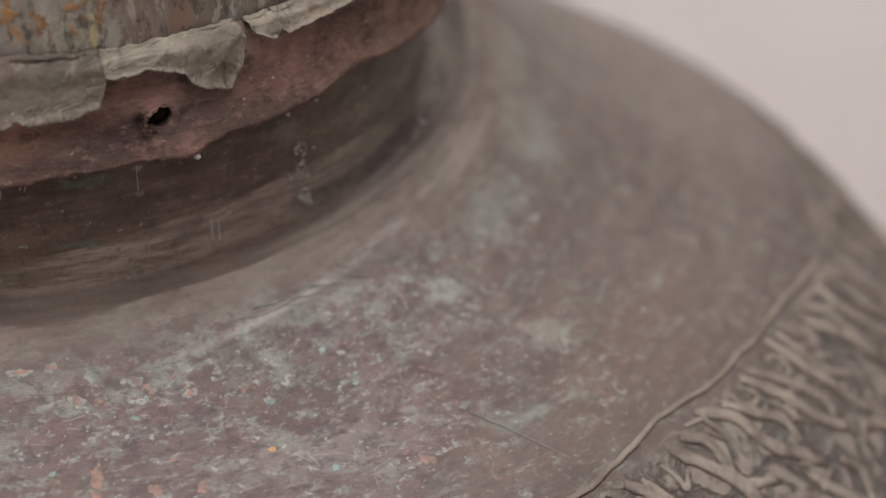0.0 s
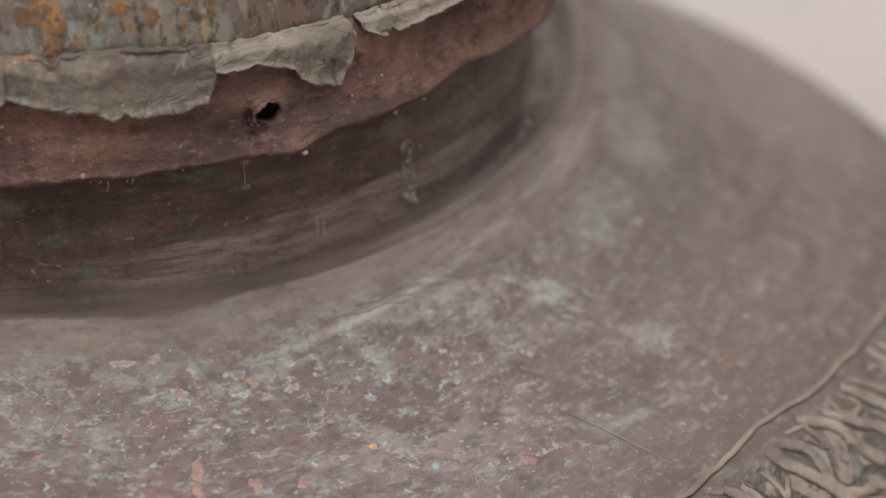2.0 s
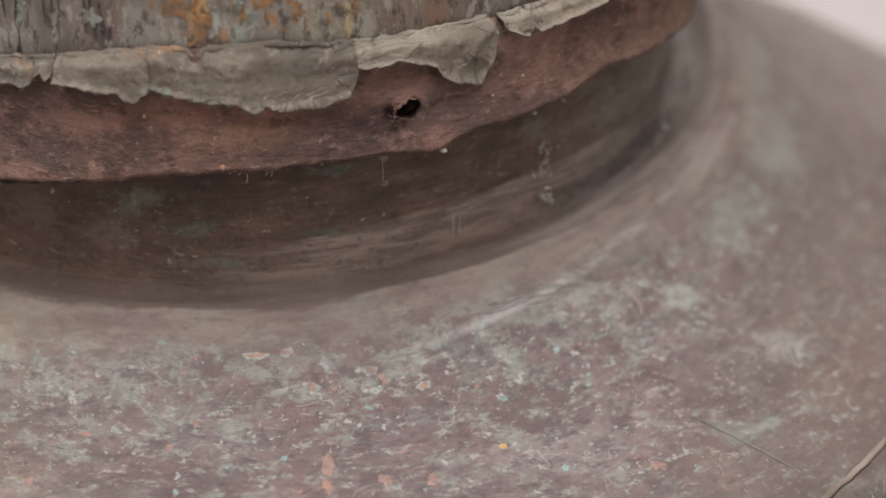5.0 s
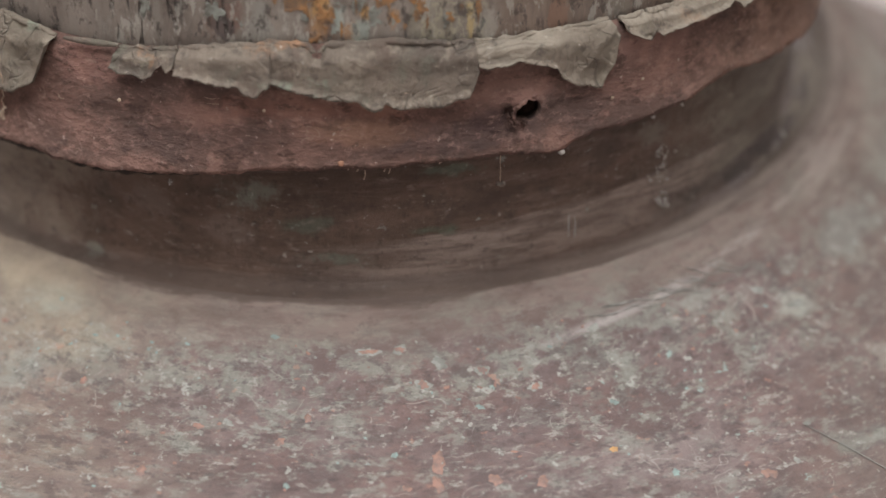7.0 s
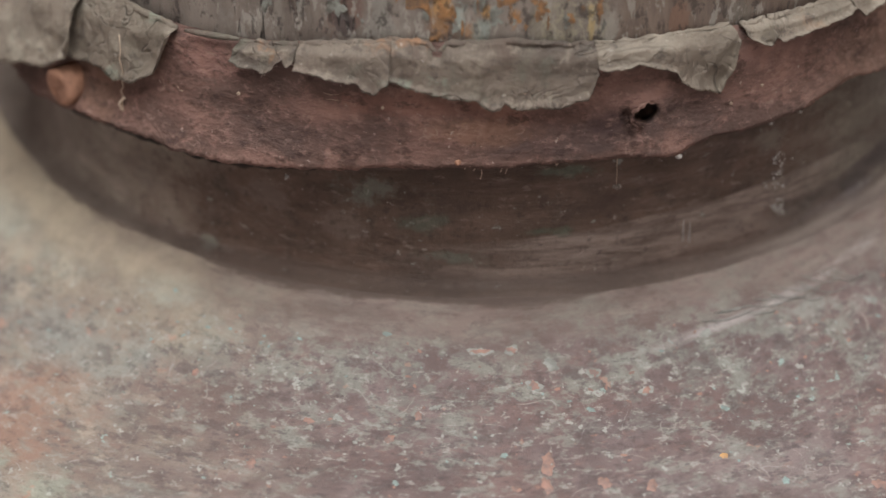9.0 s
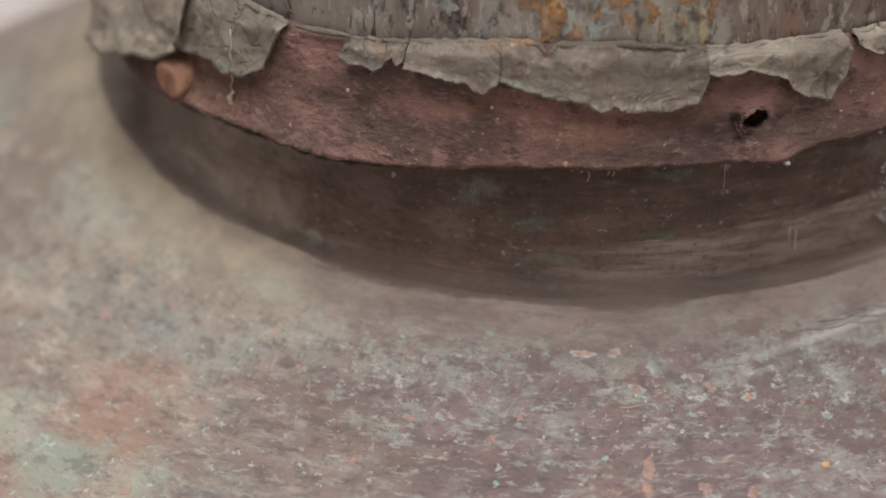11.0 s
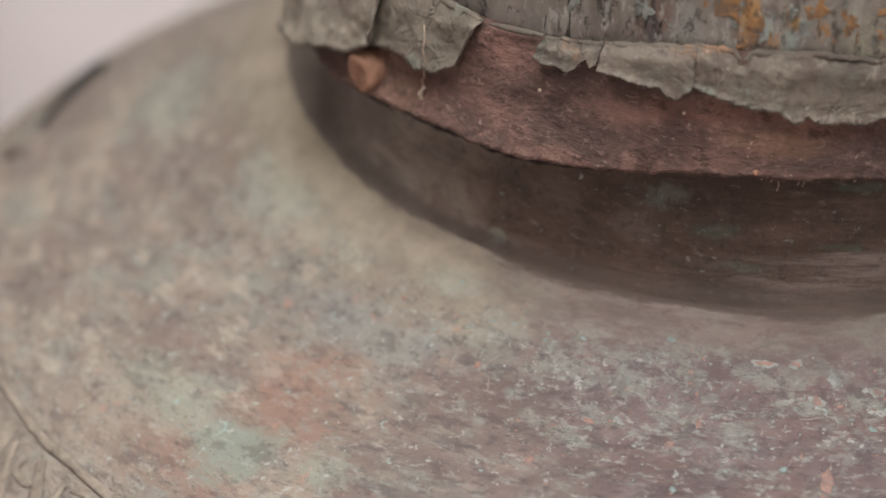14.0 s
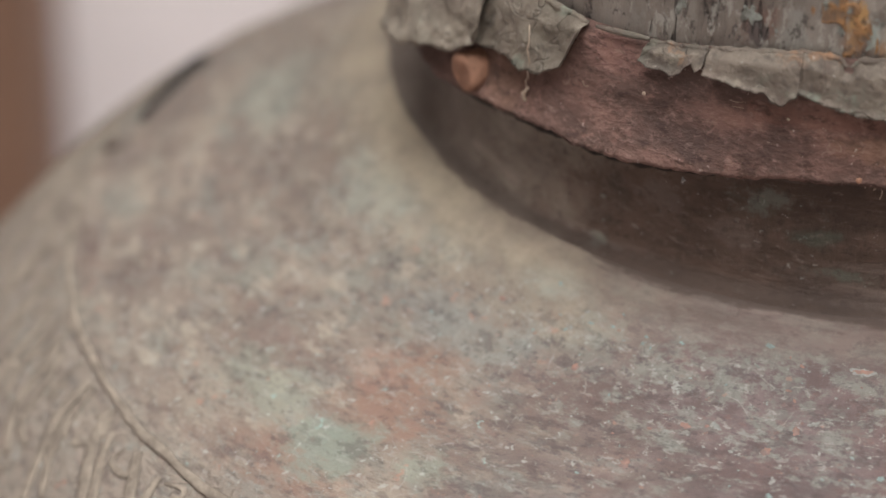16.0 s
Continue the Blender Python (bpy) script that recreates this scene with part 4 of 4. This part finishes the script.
def band():
    cols, rows = 1080, 26
    outer, inner = [], []
    for r in range(rows):
        v = r / (rows - 1)
        for c in range(cols):
            d = 360 * c / cols - 180
            zt = along(BAND_TOP, d)
            zb = along(BAND_LOW, d) + 0.015 * min(max((-10 - d) / 15, 0), 1) + 0.004 * bumps(d * 0.02, 0, 0, 14, 1) + 0.0025 * bumps(d * 0.02, 0, 0, 70, 4)
            z = zt + (zb - zt) * v
            p = on_ring(1, d, z)
            swell = 0.010 * math.sin(math.pi * v) ** 0.7 + 0.006 * bumps(p[0], p[1], p[2], 22, 6) + 0.0022 * bumps(p[0], p[1], p[2] * 2, 90, 7)
            rho = 1.024 + swell + 0.008 * max(0, (v - 0.9) / 0.1) * bumps(d * 0.02, 1, 0, 9, 2) + (0.026 + 0.030 * min(max((-10 - d) / 15, 0), 1)) * max(0, (v - 0.5) / 0.5) ** 2 - 0.012 * max(0, (0.08 - v) / 0.08)
            # the edge of the peg hole: lips raised round it, vertices drawn onto its rim
            du, dz = radians(d - HOLE[0]) * 1.03, z - HOLE[1]
            q = math.hypot(du / HOLE[2], dz / HOLE[3])
            if q < 1.0 and q > 0:
                du, dz = du / max(q, 0.5) if q > 0.5 else du, dz / max(q, 0.5) if q > 0.5 else dz
            if 0.5 < q < 2.4:
                rho += 0.006 * math.exp(-((q - 1.15) / 0.4) ** 2) * (1.2 if dz > 0 else 0.3) + 0.006 * bumps(p[0], p[1], p[2], 260, 9) * math.exp(-((q - 1.4) / 0.5) ** 2)
            if 0.9 < q < 2.3 and du < 0 and dz < 0.01:
                rho -= 0.012 * math.exp(-((q - 1.5) / 0.35) ** 2)
            dd, zz = HOLE[0] + math.degrees(du / 1.03), HOLE[1] + dz
            outer.append((on_ring(rho, dd, zz), q))
            inner.append(on_ring(rho - 0.024 if v > 0.5 else min(1.008, rho - 0.012), dd, zz))
    faces = [tuple(reversed(f)) for f in grid_faces(rows, cols, True)]
    faces = [f for f in faces if not all(outer[i][1] < 1.0 for i in f)]
    v, f = thick([o[0] for o in outer], inner, faces)
    part("strip", mesh_of("strip", v, f, LEATHER), belt)
    # dark strip added along the lower edge, standing for shade under the band
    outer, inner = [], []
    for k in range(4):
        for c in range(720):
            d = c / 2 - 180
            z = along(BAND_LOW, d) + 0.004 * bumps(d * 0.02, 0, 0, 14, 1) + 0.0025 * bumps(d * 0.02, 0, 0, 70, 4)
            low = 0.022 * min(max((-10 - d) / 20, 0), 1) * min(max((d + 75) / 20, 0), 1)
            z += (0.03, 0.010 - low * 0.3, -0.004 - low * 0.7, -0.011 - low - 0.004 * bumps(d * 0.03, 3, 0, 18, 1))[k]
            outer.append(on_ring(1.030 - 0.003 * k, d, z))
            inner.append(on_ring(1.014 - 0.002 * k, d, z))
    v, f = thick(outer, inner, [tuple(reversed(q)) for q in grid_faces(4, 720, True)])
    part("shade_strip", mesh_of("shade_strip", v, f, BAND_SHADE), belt, "dark strip standing for the shade under the leather band")
    # torn lips on the hole's ragged side
    for a0, a1, reach, thickness in ((1.2, 3.3, 1.12, 0.0042), (2.7, 4.1, 1.22, 0.0036), (3.0, 3.9, 1.55, 0.0030)):
        pts = [on_ring(1.041 + 0.004 * random.uniform(-1, 1), HOLE[0] + math.degrees(HOLE[2] * reach * random.uniform(0.93, 1.07) * math.cos(a)),
                       HOLE[1] + HOLE[3] * reach * random.uniform(0.93, 1.07) * math.sin(a)) for a in np.linspace(a0, a1, 12)]
        v, f = tube(pts, [thickness * U * (0.3 + 0.7 * math.sin(math.pi * i / 11)) * random.uniform(0.6, 1.3) for i in range(12)], 7)
        part("hole_lip", mesh_of("hole_lip", v, f, LEATHER), belt, "torn leather lip at the peg hole")


sleeve()
band()


# ---- torn grey hide over the band's upper edge ----
def flap(low, high, seed, curl=0.0, out=1.041, thickness=0.006, crumple=1.0, material=None, flare=0.0):
    """A torn sheet: low and high are its lower and upper edges as (degrees, height)."""
    d0, d1 = low[0][0] + 0.03, low[-1][0] - 0.03
    cols, rows = max(12, int((d1 - d0) / 0.10)), 22
    outer, inner = [], []
    for r in range(rows):
        v = r / (rows - 1)
        for c in range(cols):
            u = c / (cols - 1)
            d = d0 + (d1 - d0) * u
            zb = along(low, d) + 0.0022 * bumps(d * 0.03, 0, 0, 22, seed) + 0.0009 * bumps(d * 0.03, 0, 0, 70, seed) + 0.0005 * bumps(d * 0.03, 0, 0, 200, seed)
            zt = max(along(high, d) + 0.003 * bumps(d * 0.03, 2, 0, 20, seed), zb + 0.004)
            z = zt + (zb - zt) * v
            p = on_ring(1, d, z)
            roll = 0.020 * math.exp(-(v / 0.16) ** 2)
            rho = out + crumple * (0.006 * bumps(p[0], p[1], p[2], 26, seed) - 0.010 * abs(bumps(p[0], p[1], p[2], 34, seed + 5)) + 0.0022 * bumps(p[0], p[1], p[2], 110, seed)) + 0.003 - roll
            rho += curl * v ** 3 + 0.003 * (abs(2 * u - 1) ** 6) + flare * min(max((-46 - d) / 16, 0), 1) * min(1, 2 * v)
            if v > 0.88:
                rho += 0.007 * (v - 0.88) / 0.12
                rho -= 0.0025 * bumps(d * 0.05, 0, 0, 30, seed + 2)
            outer.append(on_ring(rho, d, z))
            inner.append(on_ring(rho - thickness, d, z - 0.001))
    v, f = thick(outer, inner, [tuple(reversed(q)) for q in grid_faces(rows, cols, False)])
    mid = (d0 + d1) / 2
    c = on_ring(out, mid, along(high, mid))
    root = thing("hide_flap", *c, "torn grey-green dried hide folded over the leather band", "hide flap", "hide flaps round the band")
    part("sheet", mesh_of("sheet", v, f, material or HIDE), root)
    pts = [on_ring(out - 0.024 + 0.004 * bumps(d * 0.03, 5, 0, 30, seed), d, max(along(high, d), along(low, d) + 0.004) - 0.002 + 0.003 * bumps(d * 0.03, 2, 0, 20, seed))
           for d in np.linspace(d0 + 0.1, d1 - 0.1, max(8, int((d1 - d0) * 2)))]
    v, f = tube(pts, [0.0065 * U * random.uniform(0.6, 1.3) for _ in pts], 8)
    part("rolled_edge", mesh_of("rolled_edge", v, f, material or HIDE), root)


flap([(-84, -0.30), (-72, -0.285), (-64, -0.270), (-58, -0.250), (-54.5, -0.222), (-51.5, -0.196), (-50.0, -0.192), (-48.2, -0.184), (-46.4, -0.158), (-45.4, -0.150), (-45.0, -0.120)],
     [(-84, -0.16), (-72.4, -0.13), (-54, -0.05), (-45.0, -0.020)], 11, 0.012, 1.064, crumple=2.4, material=PALE_HIDE, flare=0.075)
flap([(-47.1, -0.152), (-46.4, -0.160), (-45.2, -0.158), (-43.1, -0.149), (-40.9, -0.149), (-39.3, -0.160), (-38.0, -0.149), (-36.6, -0.146), (-34.0, -0.114), (-33.1, -0.07), (-32.1, -0.028)],
     [(-47.1, -0.040), (-46.3, -0.038), (-39.1, -0.010), (-33.0, -0.020), (-32.1, -0.024)], 12, 0.010, 1.049, crumple=1.8, material=PALE_HIDE)
flap([(-25.0, -0.042), (-24.2, -0.054), (-22.6, -0.050), (-21.4, -0.057), (-20.5, -0.046), (-20.0, -0.030), (-19.4, -0.024), (-18.9, -0.038), (-18.3, -0.026)], [(-25.0, -0.022), (-18.3, -0.004)], 13, 0.01, 1.039)
flap([(-18.0, -0.031), (-15.6, -0.035), (-13.2, -0.043), (-11.5, -0.041), (-10.9, -0.055), (-10.1, -0.061), (-9.6, -0.058), (-9.0, -0.042), (-8.4, -0.036)],
     [(-18, 0.004), (-13.8, 0.017), (-8.5, 0.030)], 14, 0.008, 1.049)
flap([(-9.2, -0.030), (-5.8, -0.053), (-2.4, -0.067), (0.1, -0.070), (0.6, -0.080), (1.5, -0.091), (2.3, -0.090), (2.7, -0.078), (4.0, -0.090), (6.0, -0.086), (8.3, -0.091),
      (9.4, -0.081), (10.9, -0.076), (11.4, -0.055), (11.9, -0.022)],
     [(-9.2, 0.031), (-5.0, 0.029), (-4.4, 0.012), (-3.6, 0.012), (-3.0, 0.030), (3.1, 0.034), (11.9, 0.018)], 15, 0.006, 1.043)
flap([(11.86, -0.014), (12.8, -0.021), (15.1, -0.021), (16.0, -0.017), (20.0, -0.046), (20.6, -0.069), (22.6, -0.090), (25.0, -0.109), (25.7, -0.085), (26.3, -0.05), (26.8, 0.0)],
     [(11.2, 0.018), (15.6, 0.013), (20.4, 0.013), (26.8, 0.010)], 16, 0.008, 1.037, crumple=1.5, material=PALE_HIDE)
flap([(27.8, -0.004), (28.3, -0.012), (30.4, -0.032), (31.0, -0.008)], [(27.8, 0.007), (31.0, 0.006)], 17, 0.01, material=PALE_HIDE)
flap([(31.1, -0.020), (32.0, -0.034), (35.3, -0.027), (40.8, -0.024), (41.4, -0.014)], [(31.1, 0.005), (33.7, 0.002), (41.4, -0.006)], 18, 0.008, material=PALE_HIDE)
flap([(41.8, -0.020), (43.0, -0.042), (45.5, -0.038), (46.5, -0.03)], [(41.8, -0.007), (46.5, -0.016)], 19, 0.01, material=PALE_HIDE)
flap([(48, -0.04), (52, -0.06), (58, -0.06), (66, -0.075)], [(48, -0.02), (66, -0.05)], 20, 0.01)


def chip():
    pts = [on_ring(1.03, d, -0.021 + 0.0019 * (d + 30.5)) for d in np.linspace(-31.0, -24.6, 12)]
    rad = [0.0065 * U * math.sin(math.pi * (i + 0.8) / 12.6) ** 0.5 for i in range(12)]
    v, f = tube(pts, rad, 8)
    single("hide_strip", mesh_of("hide_strip", v, f, HIDE), "thin rolled strip of grey hide lying on the band", "hide strip")


chip()


# ---- peg, threads and lint on the band ----
def peg():
    c, a = on_ring(1.022, -46.9, -0.220), radians(-46.9)
    out = np.array((math.sin(a), -math.cos(a), -0.10))
    side = np.array((math.cos(a), math.sin(a), 0.0))
    up = np.cross(side, out)
    verts, faces, k = [], [], 24
    rings = [(0.0, 0.85), (0.036, 0.97), (0.050, 1.04), (0.058, 1.03), (0.063, 0.95), (0.0655, 0.80), (0.0650, 0.55), (0.0665, 0.25)]
    for h, s in rings:
        for i in range(k):
            b = 2 * math.pi * i / k
            w = 0.037 * s * (1 + 0.06 * math.sin(3 * b + 1) + 0.04 * math.sin(5 * b))
            verts.append(c + U * (out * (h + 0.003 * math.sin(2 * b)) + side * w * math.cos(b) + up * w * 1.02 * math.sin(b)))
    faces = grid_faces(len(rings), k, True)
    faces.append(tuple(range((len(rings) - 1) * k, len(rings) * k)))
    single("wooden_peg", mesh_of("wooden_peg", verts, faces, PEGWOOD), "round rusty-brown wooden peg driven through the leather band", "peg")


peg()


def strand(name, line, r, label, category, material=THREAD, wob=0.004, owner=None):
    pts = [on_ring(rho + random.uniform(-wob, wob), d + random.uniform(-wob, wob) * 40, z) for rho, d, z in smooth_line(line, 4)]
    v, f = tube(pts, [r * U * random.uniform(0.7, 1.3) for _ in pts], 6, 1.0, [np.array((p[0], p[1], 0.001)) / np.linalg.norm(p[:2]) for p in pts])
    if owner:
        return part(name, mesh_of(name, v, f, material), owner)
    return single(name, mesh_of(name, v, f, material), label, category)


hanging = strand("thread", [(1.064, -38.2, -0.06), (1.066, -38.1, -0.12), (1.060, -38.3, -0.16), (1.056, -38.7, -0.20), (1.052, -38.4, -0.245)], 0.0013, "frayed pale thread hanging over the hide and leather", "thread", THREAD, 0.003)
strand("thread_knot", [(1.058, -38.5, -0.195), (1.060, -38.8, -0.21), (1.056, -38.6, -0.225)], 0.0027, "frayed pale knot in the hanging thread", "thread", owner=hanging)
strand("lint", [(1.030, 14.5, -0.212), (1.028, 14.5, -0.24), (1.02, 14.6, -0.28)], 0.0008, "fine dusty hair hanging below the leather band", "lint", THREAD, 0.001)
strand("lint", [(1.020, 14.2, -0.284), (1.022, 14.7, -0.287), (1.020, 15.1, -0.283)], 0.0042, "small clot of grey lint hanging from a hair", "lint", BRASS)
for d, z0, z1 in ((2.9, -0.205, -0.232), (2.4, -0.208, -0.228), (0.4, -0.212, -0.243), (-0.3, -0.21, -0.225), (-1.2, -0.205, -0.222), (8.0, -0.206, -0.218), (-6.1, -0.21, -0.222)):
    strand("leather_fibre", [(1.036, d, z0), (1.038, d + 0.2, (z0 + z1) / 2), (1.034, d + 0.05, z1)], 0.0012, "short loose fibre at the leather band's lower edge", "fibre", THREAD, 0.0004, belt)


def lump(name, rho, deg, z, r, material, label, category, owner=None):
    bm = bmesh.new()
    bmesh.ops.create_icosphere(bm, subdivisions=3, radius=r * U)
    c = on_ring(rho, deg, z)
    for v in bm.verts:
        k = 1 + 0.5 * noise.fractal(v.co * 400 + Vector((deg, 0, 0)), 0.9, 2, 3)
        v.co = v.co * k + Vector(c)
    me = bpy.data.meshes.new(name)
    bm.to_mesh(me)
    bm.free()
    me.materials.append(material)
    if owner:
        part(name, me, owner)
    else:
        single(name, me, label, category)


lump("lint_tuft", 1.046, 20.7, -0.224, 0.0065, LIME, "small tuft of white lint under the leather band", "lint")
lump("wax_drop", 1.050, -1.8, -0.200, 0.005, PEGWOOD, "small orange resin drop at the leather band's edge", "drop")
for d, z in ((-24.6, -0.118), (-9.3, -0.10), (-38.0, -0.10), (26.5, -0.14), (30.2, -0.12)):
    lump("grain", 1.040, d, z, 0.003, THREAD, "tiny pale grain stuck to the leather band", "grain", belt)
for i in range(12):
    d = random.uniform(-45, 50)
    if abs(d - HOLE[0]) < 4:
        continue
    lo, hi = along(BAND_LOW, d), along(BAND_TOP, d)
    z = lo + (hi - lo) * random.uniform(0.1, 0.7)
    w = random.uniform(0.6, 2.0)
    strand("leather_fibre", [(1.038, d, z), (1.043, d + w * 0.5, z + random.uniform(-0.006, 0.004)), (1.038, d + w, z + random.uniform(-0.008, 0.004))], 0.0005, "short loose fibre on the leather band", "fibre", THREAD, 0.0, belt)


# white drip down the neck
def neck_crust(deg, z, w, h):
    k, ph = 12, random.uniform(0, 6)
    ring = [(w * math.cos(a) * j, h * math.sin(a) * j) for a in np.linspace(0, 2 * math.pi, k, endpoint=False)
            for j in (1 + 0.3 * math.sin(3 * a + ph) + random.uniform(-0.3, 0.3),)]
    verts = [on_ring(1.0045, deg, z)] + [on_ring(1.004, deg + u * 0.6, z + q * 0.6) for u, q in ring] + [on_ring(0.997, deg + u, z + q) for u, q in ring]
    faces = [(0, 1 + i, 1 + (i + 1) % k) for i in range(k)] + [(1 + i, 1 + k + i, 1 + k + (i + 1) % k, 1 + (i + 1) % k) for i in range(k)]
    part("lime_crust", mesh_of("lime_crust", verts, faces, LIME), vessel)


for i in range(52):
    t = random.random()
    neck_crust(34.4 + 0.5 * min(t * 1.6, 1) + random.gauss(0, 0.75), -0.305 - 0.145 * t, random.uniform(0.03, 0.11), random.uniform(0.0012, 0.0042))
for d, z, w, h in ((59.0, -0.470, 0.40, 0.008), (33.4, -0.235, 0.25, 0.007), (22.9, -0.420, 0.06, 0.034), (23.7, -0.43, 0.04, 0.028), (37.5, -0.235, 0.18, 0.004), (-20.5, -0.30, 0.2, 0.006)):
    neck_crust(d, z, w, h)


# ---- black rod added for a dark slot on the far shoulder ----
def dark_slot():
    line = [(1.618, -91.0), (1.615, -93.9), (1.605, -97.4), (1.595, -100.9), (1.587, -103.4)]
    pts = smooth_line(line, 6)
    p = [surf(r, d, 0.006) for r, d in pts]
    n = len(p)
    v, f = tube(p, [U * (0.006 + 0.018 * (i / n) ** 0.8) * (1 if i < n - 2 else 0.7) for i in range(n)], 10, 1.0, [surf_normal(r, d) for r, d in pts])
    part("slot_rod", mesh_of("slot_rod", v, f, BLACK), vessel, "black rod standing for a dark slot on the shoulder")
    # lump added for the small dark spot beside the slot
    p = surf(1.663, -87.9, 0.004)
    bm = bmesh.new()
    bmesh.ops.create_icosphere(bm, subdivisions=2, radius=0.022 * U)
    bmesh.ops.translate(bm, vec=Vector(p), verts=bm.verts)
    me = bpy.data.meshes.new("dark_lump")
    bm.to_mesh(me)
    bm.free()
    me.materials.append(NECK)
    part("dark_lump", me, vessel, "small dark lump standing for a dark spot on the shoulder")


dark_slot()


# ---- pale scuffs along the hollow, partly standing for its highlight, and hair scratches ----
def scuffs(n, deg, rho, spread, length, width):
    for _ in range(n):
        d, r = random.uniform(*deg), random.uniform(*rho)
        k, t = random.uniform(0.4, 1.0) * length, random.uniform(-spread, spread)
        line = [(r - 0.012 * (d - deg[0]) * 0.2 * (spread < 0.02), d), (r + t * 0.5, d + k * 0.5), (r + t, d + k)]
        v, f = stroke(line, width, width * 0.2, 6)
        part("scuff", mesh_of("scuff", v, f, WHITE), vessel)


scuffs(16, (22, 38), (1.116, 1.150), 0.012, 5.0, 0.0013)
v, f = stroke([(1.470, 33.4), (1.53, 34.4), (1.60, 35.5), (1.66, 36.4)], 0.0016, 0.0004, 6)
part("scuff", mesh_of("scuff", v, f, WHITE), vessel)
